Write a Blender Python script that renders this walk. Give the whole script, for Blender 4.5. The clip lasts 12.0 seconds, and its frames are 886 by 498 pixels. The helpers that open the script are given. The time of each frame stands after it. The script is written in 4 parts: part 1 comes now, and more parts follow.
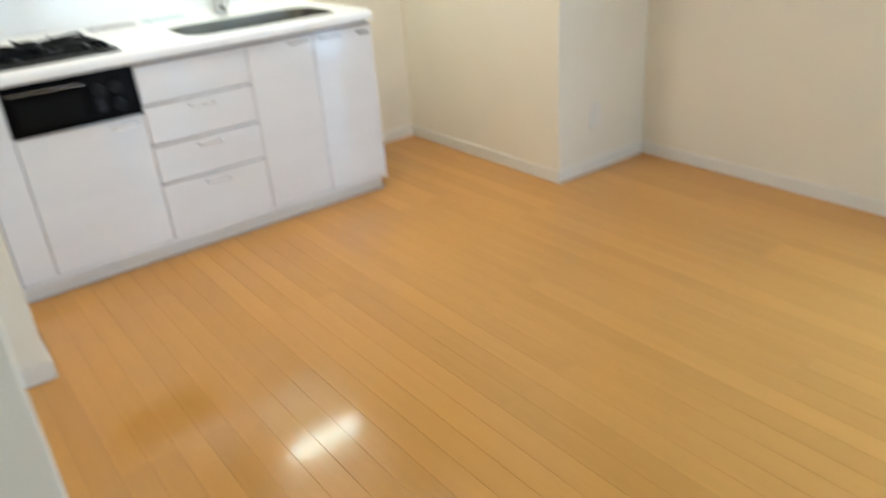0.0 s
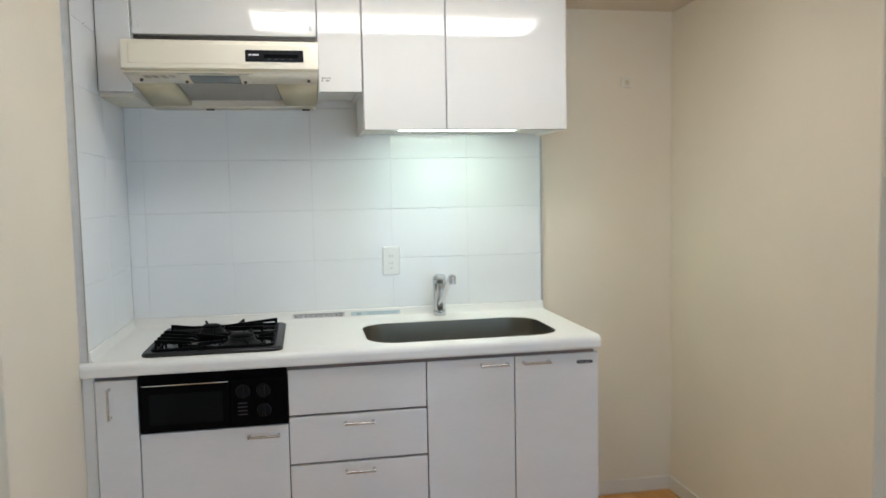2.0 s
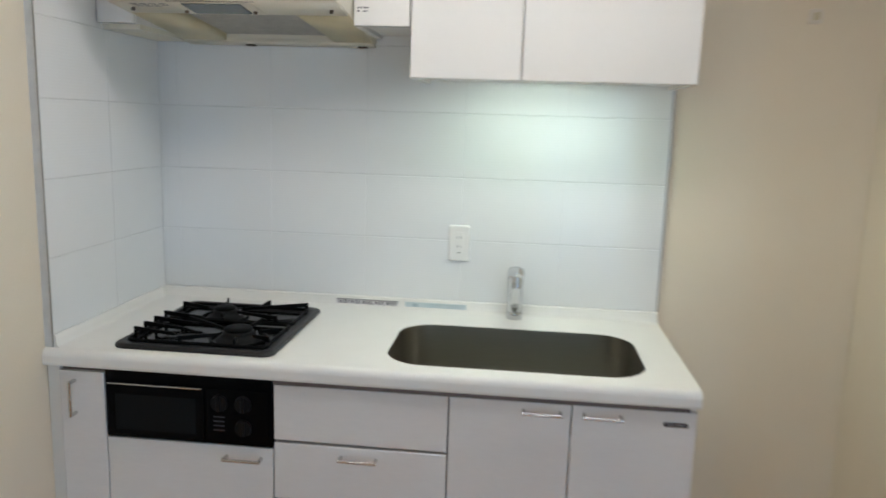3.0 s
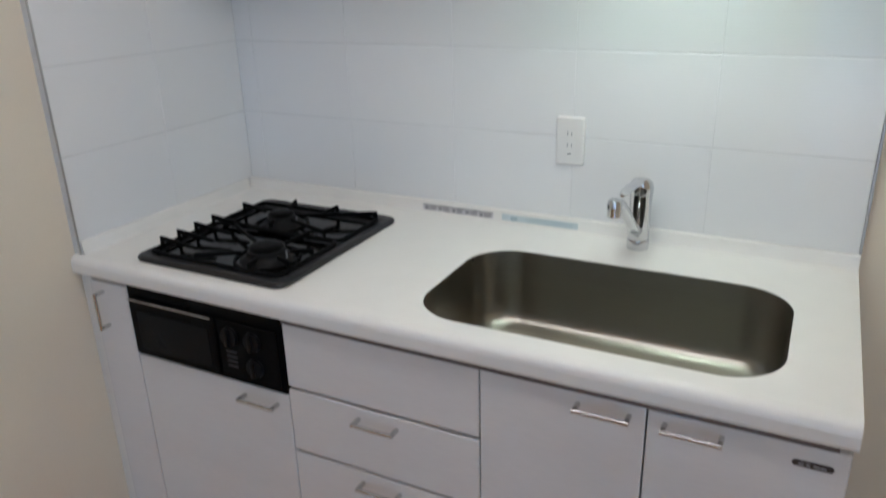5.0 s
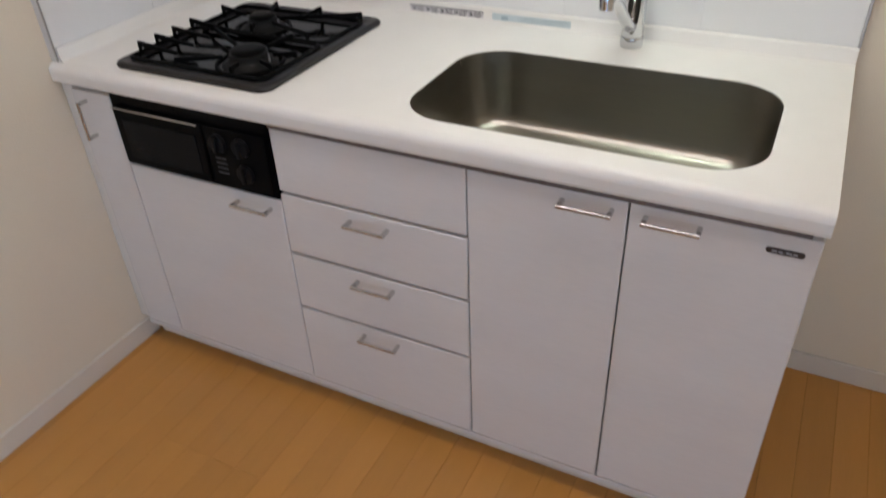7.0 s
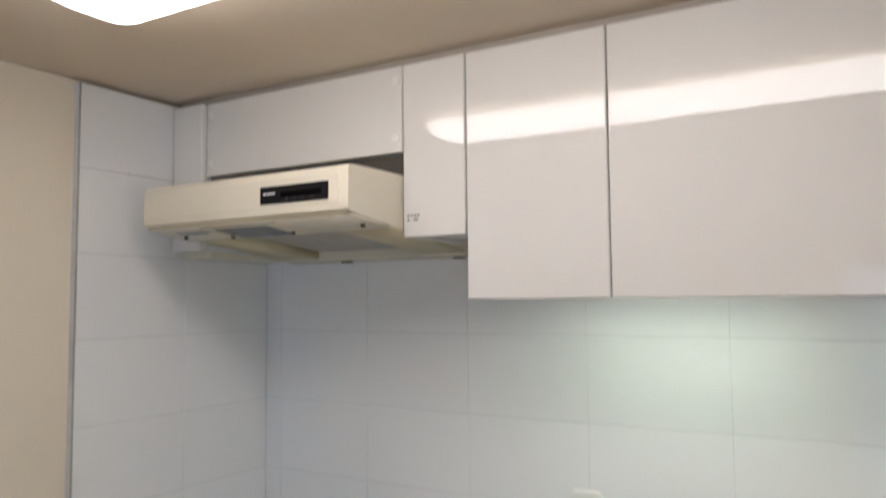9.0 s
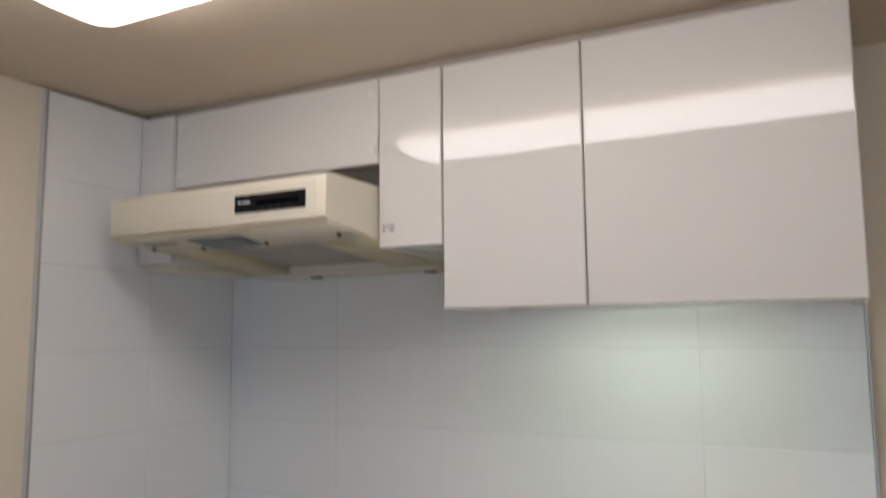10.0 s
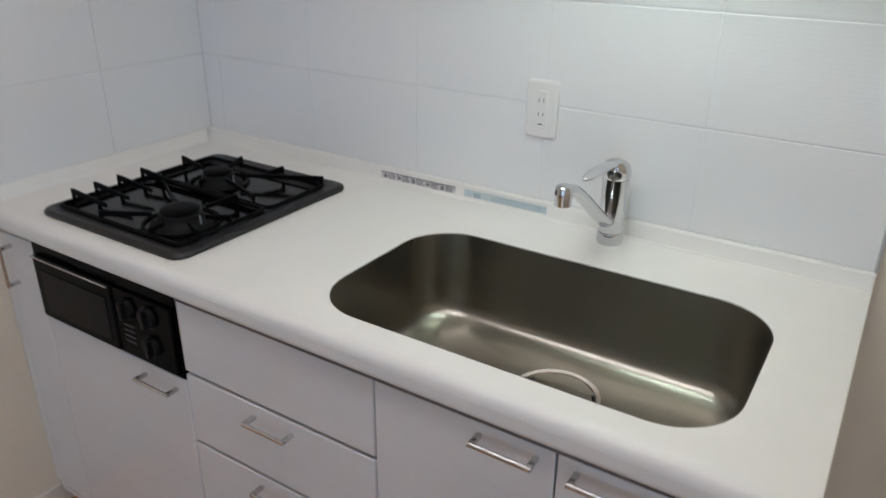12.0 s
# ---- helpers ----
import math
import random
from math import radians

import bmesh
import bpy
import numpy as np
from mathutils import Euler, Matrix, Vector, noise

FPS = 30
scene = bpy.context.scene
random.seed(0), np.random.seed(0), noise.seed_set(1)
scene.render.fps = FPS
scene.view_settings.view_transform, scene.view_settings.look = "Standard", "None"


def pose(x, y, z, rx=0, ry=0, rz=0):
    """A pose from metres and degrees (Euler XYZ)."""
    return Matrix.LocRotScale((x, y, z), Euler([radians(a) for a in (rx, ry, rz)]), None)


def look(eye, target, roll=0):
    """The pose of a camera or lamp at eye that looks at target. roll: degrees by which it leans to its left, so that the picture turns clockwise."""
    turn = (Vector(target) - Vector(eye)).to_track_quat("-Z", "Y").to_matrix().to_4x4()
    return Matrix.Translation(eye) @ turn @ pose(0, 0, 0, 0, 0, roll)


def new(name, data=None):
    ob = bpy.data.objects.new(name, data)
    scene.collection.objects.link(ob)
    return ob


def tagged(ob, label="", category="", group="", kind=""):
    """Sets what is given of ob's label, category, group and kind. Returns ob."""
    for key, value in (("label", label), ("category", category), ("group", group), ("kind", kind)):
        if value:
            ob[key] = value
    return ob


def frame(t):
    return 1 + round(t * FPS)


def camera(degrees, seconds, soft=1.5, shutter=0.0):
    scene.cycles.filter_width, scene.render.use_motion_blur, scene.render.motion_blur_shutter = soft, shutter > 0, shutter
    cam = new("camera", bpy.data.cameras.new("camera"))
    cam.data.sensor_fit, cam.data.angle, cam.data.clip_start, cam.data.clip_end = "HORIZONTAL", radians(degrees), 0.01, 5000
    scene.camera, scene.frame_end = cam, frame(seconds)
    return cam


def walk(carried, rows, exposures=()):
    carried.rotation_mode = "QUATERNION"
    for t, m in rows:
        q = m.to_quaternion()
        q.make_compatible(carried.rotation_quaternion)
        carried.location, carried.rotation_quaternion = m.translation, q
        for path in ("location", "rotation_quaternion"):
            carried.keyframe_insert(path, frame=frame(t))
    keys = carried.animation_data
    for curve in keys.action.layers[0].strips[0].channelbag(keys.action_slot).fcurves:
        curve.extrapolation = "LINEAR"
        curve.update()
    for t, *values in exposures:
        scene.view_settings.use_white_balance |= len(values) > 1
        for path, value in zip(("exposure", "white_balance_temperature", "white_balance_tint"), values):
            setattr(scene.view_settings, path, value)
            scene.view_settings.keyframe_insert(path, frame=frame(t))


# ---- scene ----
cam = camera(61.8, 12.0, shutter=0.6)
PATH = [
    (0, (-0.146, -3.544, 1.306), (0.905, -2.084, 0.431), -4.5),
    (0.3, (-0.205, -3.5, 1.315), (0.787, -1.906, 0.627), -4.0),
    (0.5, (-0.181, -3.457, 1.364), (0.787, -1.802, 0.795), -3.4),
    (0.7, (-0.097, -3.493, 1.404), (0.819, -1.767, 0.982), -2.9),
    (0.9, (-0.045, -3.448, 1.4), (0.855, -1.69, 1.085), -1.7),
    (1, (0.017, -3.407, 1.388), (0.885, -1.623, 1.137), -2.1),
    (1.3, (0.152, -3.329, 1.36), (0.950, -1.497, 1.264), 0.2),
    (1.5, (0.283, -3.201, 1.476), (0.963, -1.333, 1.251), -0.0),
    (2, (0.672, -3.012, 1.345), (1.036, -1.051, 1.195), -1.1),
    (2.5, (0.959, -2.693, 1.464), (1.068, -0.715, 1.194), 2.6),
    (3, (1.202, -2.372, 1.464), (1.001, -0.412, 1.123), 1.8),
    (3.2, (1.295, -2.231, 1.482), (0.911, -0.3, 1.13), 1.3),
    (4.8, (1.53, -1.691, 1.482), (0.679, -0.008, 0.816), -1.6),
    (5, (1.535, -1.7, 1.48), (0.678, -0.043, 0.758), -1.5),
    (5.5, (1.551, -1.687, 1.467), (0.754, -0.101, 0.545), -1.0),
    (6, (1.553, -1.701, 1.45), (0.799, -0.187, 0.383), -0.8),
    (6.5, (1.559, -1.703, 1.447), (0.837, -0.249, 0.278), -1.2),
    (6.7, (1.564, -1.706, 1.441), (0.83, -0.27, 0.258), -1.7),
    (8.3, (1.55, -1.709, 1.512), (0.615, 0.029, 1.186), -1.8),
    (8.5, (1.574, -1.695, 1.509), (0.602, 0.047, 1.377), -0.6),
    (9, (1.614, -1.675, 1.577), (0.6, 0.043, 1.711), -0.5),
    (9.5, (1.59, -1.705, 1.572), (0.677, 0.046, 1.89), -0.1),
    (9.8, (1.594, -1.708, 1.558), (0.681, 0.046, 1.856), -0.4),
    (10, (1.575, -1.7, 1.529), (0.674, 0.072, 1.751), -0.5),
    (10.5, (1.597, -1.684, 1.553), (0.707, 0.095, 1.353), -1.0),
    (10.8, (1.615, -1.662, 1.516), (0.736, 0.076, 1.06), -0.6),
    (11, (1.634, -1.633, 1.479), (0.746, 0.063, 0.899), -1.9),
    (11.5, (1.675, -1.546, 1.434), (0.736, 0.076, 0.735), -1.4),
    (12, (1.635, -1.368, 1.431), (0.663, 0.173, 0.607), 0.8),
]
EXPOSURES = [
    (0, 1.03, 6000, 9),
    (0.5, 0.95, 5650, 10),
    (1, 0.68, 5750, 9),
    (2, 0.23, 5950, 11),
    (3, 0.04, 6000, 12),
    (5, -0.19, 5850, 17),
    (6.5, 0.02, 6250, 23),
    (8.5, -0.04, 6250, 19),
    (9, -0.24, 6350, 19),
    (9.5, -0.48, 6500, 21),
    (10.5, -0.49, 6200, 19),
    (11, -0.44, 6050, 19),
    (11.5, -0.28, 5950, 18),
    (12, -0.22, 5950, 19),
]
walk(cam, [(t, look(eye, target, roll)) for t, eye, target, roll in PATH], EXPOSURES)

# ---- world and light ----
world = bpy.data.worlds.new("sky")
scene.world = world
world.use_nodes = True
wn = world.node_tree
sky = wn.nodes.new("ShaderNodeTexSky")
sky.sky_type = "NISHITA"
sky.sun_disc = False
sky.sun_elevation, sky.sun_rotation = radians(48), radians(60)
wn.links.new(sky.outputs[0], wn.nodes["Background"].inputs[0])
wn.nodes["Background"].inputs[1].default_value = 0.12

LAMP_STRENGTH = 10.0      # ceiling fluorescent diffuser
STRIP_STRENGTH = 30.0     # tube under the wall cabinets
EAST_WATTS = 15.0         # daylight through the tall side window


def window_light(name, eye, target, width, height, watts, color=(0.45, 0.72, 1.0)):
    lamp = bpy.data.lights.new(name, "AREA")
    lamp.shape, lamp.size, lamp.size_y = "RECTANGLE", width, height
    lamp.energy, lamp.color = watts, color
    new(name, lamp).matrix_world = look(eye, target)


window_light("side_daylight", (2.93, -3.425, 0.96), (0.0, -3.425, 0.96), 0.58, 1.78, EAST_WATTS)
window_light("balcony_daylight", (1.690, -5.27, 0.905), (1.690, 0.0, 0.905), 0.58, 1.72, 6.5, (0.62, 0.80, 1.0))
window_light("balcony_daylight", (2.160, -5.27, 0.945), (2.160, 0.0, 0.945), 0.17, 1.80, 3.2, (0.62, 0.80, 1.0))

# ---- materials ----


def surface(name, color, rough, metal=0.0, var=0.05, scale=6.0, grain=0.0, grain_scale=300.0, stretch=(1, 1, 1),
            coat=0.0, rough_var=0.05, per_object=0.0, emit=0.0, spec=0.5):
    """A procedural surface: base colour varied at two scales, roughness wear and a fine relief."""
    m = bpy.data.materials.new(name)
    m.use_nodes = True
    nt = m.node_tree
    p = nt.nodes["Principled BSDF"]
    tc = nt.nodes.new("ShaderNodeTexCoord")
    mp = nt.nodes.new("ShaderNodeMapping")
    mp.inputs["Scale"].default_value = stretch
    nt.links.new(tc.outputs["Object"], mp.inputs[0])
    big = nt.nodes.new("ShaderNodeTexNoise")
    big.inputs["Scale"].default_value, big.inputs["Detail"].default_value = scale, 4
    fine = nt.nodes.new("ShaderNodeTexNoise")
    fine.inputs["Scale"].default_value, fine.inputs["Detail"].default_value = grain_scale, 3
    for n in (big, fine):
        nt.links.new(mp.outputs[0], n.inputs["Vector"])
    both = nt.nodes.new("ShaderNodeMix")
    both.inputs["Factor"].default_value = 0.35
    nt.links.new(big.outputs[0], both.inputs["A"])
    nt.links.new(fine.outputs[0], both.inputs["B"])
    value = both.outputs["Result"]
    if per_object:
        info = nt.nodes.new("ShaderNodeObjectInfo")
        mix = nt.nodes.new("ShaderNodeMix")
        mix.inputs["Factor"].default_value = per_object
        nt.links.new(value, mix.inputs["A"])
        nt.links.new(info.outputs["Random"], mix.inputs["B"])
        value = mix.outputs["Result"]
    ramp = nt.nodes.new("ShaderNodeValToRGB")
    ramp.color_ramp.elements[0].position, ramp.color_ramp.elements[1].position = 0.3, 0.7
    ramp.color_ramp.elements[0].color = (*[c * (1 - var) for c in color], 1)
    ramp.color_ramp.elements[1].color = (*[min(1, c * (1 + var)) for c in color], 1)
    nt.links.new(value, ramp.inputs[0])
    nt.links.new(ramp.outputs[0], p.inputs["Base Color"])
    rr = nt.nodes.new("ShaderNodeMapRange")
    rr.inputs["To Min"].default_value, rr.inputs["To Max"].default_value = max(0.02, rough - rough_var), rough + rough_var
    nt.links.new(big.outputs[0], rr.inputs["Value"])
    nt.links.new(rr.outputs[0], p.inputs["Roughness"])
    p.inputs["Metallic"].default_value = metal
    p.inputs["Coat Weight"].default_value = coat
    p.inputs["Coat Roughness"].default_value = 0.04
    p.inputs["Specular IOR Level"].default_value = spec
    if grain:
        bump = nt.nodes.new("ShaderNodeBump")
        bump.inputs["Strength"].default_value, bump.inputs["Distance"].default_value = grain, 0.001
        nt.links.new(fine.outputs[0], bump.inputs["Height"])
        nt.links.new(bump.outputs[0], p.inputs["Normal"])
    if emit:
        p.inputs["Emission Color"].default_value = (*color, 1)
        p.inputs["Emission Strength"].default_value = emit
    return m


WALLPAPER = surface("wallpaper", (0.82, 0.735, 0.59), 0.75, var=0.03, scale=3, grain=0.55, grain_scale=260, rough_var=0.04)
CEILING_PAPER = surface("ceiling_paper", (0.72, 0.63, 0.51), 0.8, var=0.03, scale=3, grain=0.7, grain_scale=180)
BASEBOARD = surface("baseboard_white", (0.78, 0.725, 0.635), 0.45, var=0.03, scale=9, grain=0.05)
DOOR_WHITE = surface("gloss_white_door", (0.80, 0.785, 0.75), 0.035, var=0.012, scale=5, grain=0.012, grain_scale=40, rough_var=0.02, coat=0.25)
DOOR_SATIN = surface("satin_white_door", (0.80, 0.78, 0.765), 0.085, var=0.035, scale=3.5, grain=0.012, grain_scale=60, stretch=(0.5, 1, 2.5), rough_var=0.03)
HANDLE = surface("handle_metal", (0.60, 0.595, 0.59), 0.17, metal=0.9, var=0.05)
# dark brown that puts the shade of the door gaps into the carcass colour
CARCASS_SHADE = surface("carcass_shade", (0.16, 0.13, 0.12), 0.6, var=0.1)
CARCASS = surface("cabinet_carcass", (0.78, 0.76, 0.72), 0.4, var=0.03)
JOINT_WOOD = surface("joint_wood", (0.38, 0.18, 0.05), 0.6, var=0.1)
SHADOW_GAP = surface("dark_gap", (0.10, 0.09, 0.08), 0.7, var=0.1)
WORKTOP = surface("acrylic_worktop", (0.88, 0.865, 0.825), 0.32, var=0.02, scale=14, grain=0.04, grain_scale=500)
TRIM_METAL = surface("tile_edge_metal", (0.50, 0.50, 0.49), 0.40, metal=0.9)
GROUT = surface("grout", (0.71, 0.715, 0.71), 0.8, var=0.08, scale=30, grain=0.2)
STEEL = surface("brushed_steel", (0.325, 0.312, 0.272), 0.30, metal=1.0, var=0.05, scale=8, grain=0.012, grain_scale=120, stretch=(0.15, 3, 3), rough_var=0.06)
CHROME = surface("chrome", (0.64, 0.65, 0.67), 0.07, metal=1.0, var=0.02, rough_var=0.02)
SATIN = surface("satin_metal", (0.78, 0.77, 0.76), 0.22, metal=1.0, var=0.04)
HOB_GREY = surface("hob_enamel_grey", (0.011, 0.010, 0.0105), 0.40, spec=0.4, var=0.1, scale=20, grain=0.1, grain_scale=700)
BLACK_ENAMEL = surface("black_enamel", (0.004, 0.0035, 0.0035), 0.13, spec=0.20, var=0.15, scale=15)
CAST_IRON = surface("black_grate_iron", (0.003, 0.003, 0.003), 0.5, spec=0.07, var=0.2, scale=30, grain=0.2)
OVEN_BLACK = surface("oven_black", (0.0035, 0.0035, 0.004), 0.16, spec=0.05, var=0.1, scale=10, rough_var=0.02)
OVEN_GLASS = surface("oven_dark_glass", (0.007, 0.008, 0.009), 0.06, spec=0.10, var=0.1, rough_var=0.01)
BURNER_GREY = surface("burner_metal", (0.009, 0.009, 0.009), 0.5, spec=0.15, var=0.12, scale=25)
HOOD_CREAM = surface("hood_cream_paint", (0.77, 0.72, 0.59), 0.35, var=0.03, scale=7, grain=0.06, grain_scale=400)
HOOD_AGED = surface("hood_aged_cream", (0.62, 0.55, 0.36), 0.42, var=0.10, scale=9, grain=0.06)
FILTER_DARK = surface("filter_core", (0.27, 0.255, 0.23), 0.6, metal=0.2, var=0.2, scale=30)
FILTER_MESH = surface("filter_mesh", (0.54, 0.51, 0.46), 0.45, metal=0.25, var=0.15, scale=40)
LAMP_GLASS = surface("hood_lamp_glass", (0.13, 0.155, 0.15), 0.2, var=0.08)
BLACK_PLASTIC = surface("black_plastic", (0.008, 0.008, 0.009), 0.4, spec=0.15, var=0.1)
CORNICE = surface("cornice_greige", (0.42, 0.37, 0.31), 0.6, var=0.05)
GRILLE = surface("grille_brown", (0.06, 0.05, 0.04), 0.5, var=0.1)
DARK_KNOB = surface("brown_knob", (0.10, 0.075, 0.05), 0.45, var=0.15)
PLASTIC_WHITE = surface("white_plastic", (0.82, 0.81, 0.78), 0.35, var=0.02)
PLASTIC_IVORY = surface("ivory_plastic", (0.74, 0.70, 0.57), 0.4, var=0.03)
PLASTIC_GREY = surface("grey_plastic", (0.22, 0.23, 0.25), 0.45, var=0.06)
INK = surface("dark_ink", (0.06, 0.06, 0.07), 0.6)
INK_MID = surface("mid_ink", (0.15, 0.145, 0.155), 0.6)
INK_GREY = surface("grey_ink", (0.35, 0.34, 0.36), 0.6)
INK_BLUE = surface("blue_ink", (0.40, 0.50, 0.54), 0.6)
LABEL_WHITE = surface("label_paper", (0.72, 0.70, 0.71), 0.5, var=0.06, scale=60)
LABEL_BLUE = surface("label_paper_blue", (0.60, 0.68, 0.70), 0.5, var=0.05, scale=60)
SCREEN = surface("monitor_screen", (0.05, 0.05, 0.06), 0.15)
ALUMINIUM = surface("window_aluminium", (0.55, 0.56, 0.57), 0.4, metal=0.8)
DIFFUSER = surface("lamp_diffuser", (1.0, 0.965, 0.89), 0.5, var=0.0, emit=LAMP_STRENGTH)
TUBE = surface("strip_tube", (0.85, 1.0, 0.80), 0.5, var=0.0, emit=STRIP_STRENGTH)
BADGE = surface("badge_dark", (0.05, 0.035, 0.03), 0.3, var=0.1)


def wood_floor():
    return surface("floor_wood", (0.600, 0.288, 0.070), 0.12, var=0.085, scale=2.2, grain=0.03, grain_scale=30, stretch=(9, 0.7, 1), per_object=0.30, rough_var=0.03)


def ribbed_tile():
    """White glazed tile with faint horizontal ribs."""
    m = surface("ribbed_white_tile", (0.83, 0.835, 0.83), 0.075, var=0.012, scale=4, rough_var=0.02, per_object=0.3)
    nt = m.node_tree
    tc = nt.nodes.new("ShaderNodeTexCoord")
    wave = nt.nodes.new("ShaderNodeTexWave")
    wave.bands_direction = "Z"
    wave.inputs["Scale"].default_value, wave.inputs["Distortion"].default_value = 38, 0.6
    wave.inputs["Detail Scale"].default_value = 2.0
    bump = nt.nodes.new("ShaderNodeBump")
    bump.inputs["Strength"].default_value, bump.inputs["Distance"].default_value = 0.12, 0.0006
    nt.links.new(tc.outputs["Object"], wave.inputs["Vector"])
    nt.links.new(wave.outputs["Fac"], bump.inputs["Height"])
    nt.links.new(bump.outputs[0], nt.nodes["Principled BSDF"].inputs["Normal"])
    return m


def clear_glass():
    m = bpy.data.materials.new("window_glass")
    m.use_nodes = True
    p = m.node_tree.nodes["Principled BSDF"]
    p.inputs["Base Color"].default_value = (0.97, 0.99, 0.98, 1)
    p.inputs["Roughness"].default_value, p.inputs["Transmission Weight"].default_value, p.inputs["IOR"].default_value = 0.0, 1.0, 1.45
    return m


FLOOR_WOOD, TILE, GLASS = wood_floor(), ribbed_tile(), clear_glass()

# ---- building helpers ----
ORIGIN = {}


def thing(name, at, label, category, group="", kind=""):
    ob = new(name)
    ob.location = at
    ob.empty_display_size = 0.05
    ORIGIN[ob.name] = Vector(at)
    return tagged(ob, label, category, group, kind)


def finish(bm, smooth):
    bmesh.ops.recalc_face_normals(bm, faces=bm.faces)
    for f in bm.faces:
        flat = max(abs(f.normal.x), abs(f.normal.y), abs(f.normal.z)) > 0.99999 and f.calc_area() > 0.0008
        f.smooth = smooth and not flat
    if smooth:
        for e in bm.edges:
            if len(e.link_faces) == 2 and e.calc_face_angle(0) > radians(38):
                e.smooth = False


def part(name, bm, material, parent=None, label="", smooth=True):
    """Links a bmesh, given in world metres, as one mesh object under a thing or a part."""
    finish(bm, smooth)
    o = ORIGIN[parent.name] if parent else Vector((0, 0, 0))
    bmesh.ops.translate(bm, verts=bm.verts, vec=-o)
    me = bpy.data.meshes.new(name)
    bm.to_mesh(me)
    bm.free()
    me.materials.append(material)
    ob = new(name, me)
    ob.parent = parent
    ORIGIN[ob.name] = o
    return tagged(ob, label)


def setting(name, bm, material, label="", category=""):
    return tagged(part(name, bm, material), label, category, "", "structure")


def add_box(bm, x0, x1, y0, y1, z0, z1, bevel=0.0, seg=2):
    r = bmesh.ops.create_cube(bm, size=1, matrix=Matrix.Translation(((x0 + x1) / 2, (y0 + y1) / 2, (z0 + z1) / 2)) @ Matrix.Diagonal((x1 - x0, y1 - y0, z1 - z0, 1)))
    if bevel:
        edges = list({e for v in r["verts"] for e in v.link_edges})
        bmesh.ops.bevel(bm, geom=edges, offset=bevel, segments=seg, affect="EDGES", profile=0.5)
    return bm


def box(x0, x1, y0, y1, z0, z1, bevel=0.0, seg=2):
    return add_box(bmesh.new(), x0, x1, y0, y1, z0, z1, bevel, seg)


def add_cyl(bm, p0, p1, r0, r1=None, n=20):
    p0, p1 = Vector(p0), Vector(p1)
    d = p1 - p0
    m = Matrix.Translation((p0 + p1) / 2) @ d.to_track_quat("Z", "Y").to_matrix().to_4x4()
    bmesh.ops.create_cone(bm, cap_ends=True, segments=n, radius1=r0, radius2=r0 if r1 is None else r1, depth=d.length, matrix=m)
    return bm


def cyl(p0, p1, r0, r1=None, n=20):
    return add_cyl(bmesh.new(), p0, p1, r0, r1, n)


def add_rings(bm, rings, cap0=True, cap1=True):
    """Skins a row of closed rings of equal length."""
    vs = [[bm.verts.new(p) for p in ring] for ring in rings]
    n = len(vs[0])
    for a, b in zip(vs, vs[1:]):
        for i in range(n):
            bm.faces.new((a[i], a[(i + 1) % n], b[(i + 1) % n], b[i]))
    if cap0:
        bm.faces.new(vs[0][::-1])
    if cap1:
        bm.faces.new(vs[-1])
    return bm


def add_tube(bm, points, radius, n=8):
    """A round rod along a line of points."""
    pts = [Vector(p) for p in points]
    rings = []
    for i, p in enumerate(pts):
        d = (pts[min(i + 1, len(pts) - 1)] - pts[max(i - 1, 0)]).normalized()
        up = Vector((0, 0, 1)) if abs(d.z) < 0.9 else Vector((1, 0, 0))
        a = d.cross(up).normalized()
        b = d.cross(a).normalized()
        r = radius[i] if isinstance(radius, (list, tuple)) else radius
        rings.append([p + r * (math.cos(k * math.tau / n) * a + math.sin(k * math.tau / n) * b) for k in range(n)])
    return add_rings(bm, rings)


def prism_x(profile, x0, x1):
    """A closed (y, z) profile run along x."""
    return add_rings(bmesh.new(), [[(x, y, z) for y, z in profile] for x in (x0, x1)])


def round_rect(x0, x1, y0, y1, r, z, n=8):
    pts = []
    for cx, cy, a0 in ((x1 - r, y1 - r, 0), (x0 + r, y1 - r, 90), (x0 + r, y0 + r, 180), (x1 - r, y0 + r, 270)):
        for i in range(n + 1):
            a = radians(a0 + 90 * i / n)
            pts.append(Vector((cx + r * math.cos(a), cy + r * math.sin(a), z)))
    return pts


def plate(x0, x1, z0, z1, y, thick, r=0.006, edge=0.003):
    """A wall plate with rounded corners and a softened face, standing proud of y towards the room."""
    lev = [(0.0, 0.0), (0.0, thick - edge), (edge * 0.35, thick - edge * 0.3), (edge, thick)]
    rings = []
    for d, t in lev:
        rings.append([(p.x, y - t, p.y) for p in round_rect(x0 + d, x1 - d, z0 + d, z1 - d, max(0.001, r - d * 0.5), 0, 5)])
    return add_rings(bmesh.new(), rings)


# ---- structure ----
CEIL = 2.105
LEFT, RIGHT, BACK = -1.2, 2.86, -5.2
NICHE = 2.252       # side wall of the refrigerator niche
STEP = -1.2         # where the niche and the kitchen recess end

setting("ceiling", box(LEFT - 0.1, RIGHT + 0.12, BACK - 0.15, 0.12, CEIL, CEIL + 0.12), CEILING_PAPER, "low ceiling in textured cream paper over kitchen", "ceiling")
setting("subfloor", box(LEFT - 0.1, RIGHT + 0.1, BACK - 0.15, 0.12, -0.15, -0.0125), JOINT_WOOD, "dark subfloor seen only in plank joints", "floor")
wall_north = setting("wall_north", box(-0.2, NICHE + 0.1, 0.0, 0.12, -0.12, CEIL), WALLPAPER, "cream papered wall behind the kitchen", "wall")
wall_west = setting("wall_west", box(LEFT, -0.014, STEP, -0.0005, -0.12, CEIL, 0.004), WALLPAPER, "cream papered wall beside the kitchen", "wall")
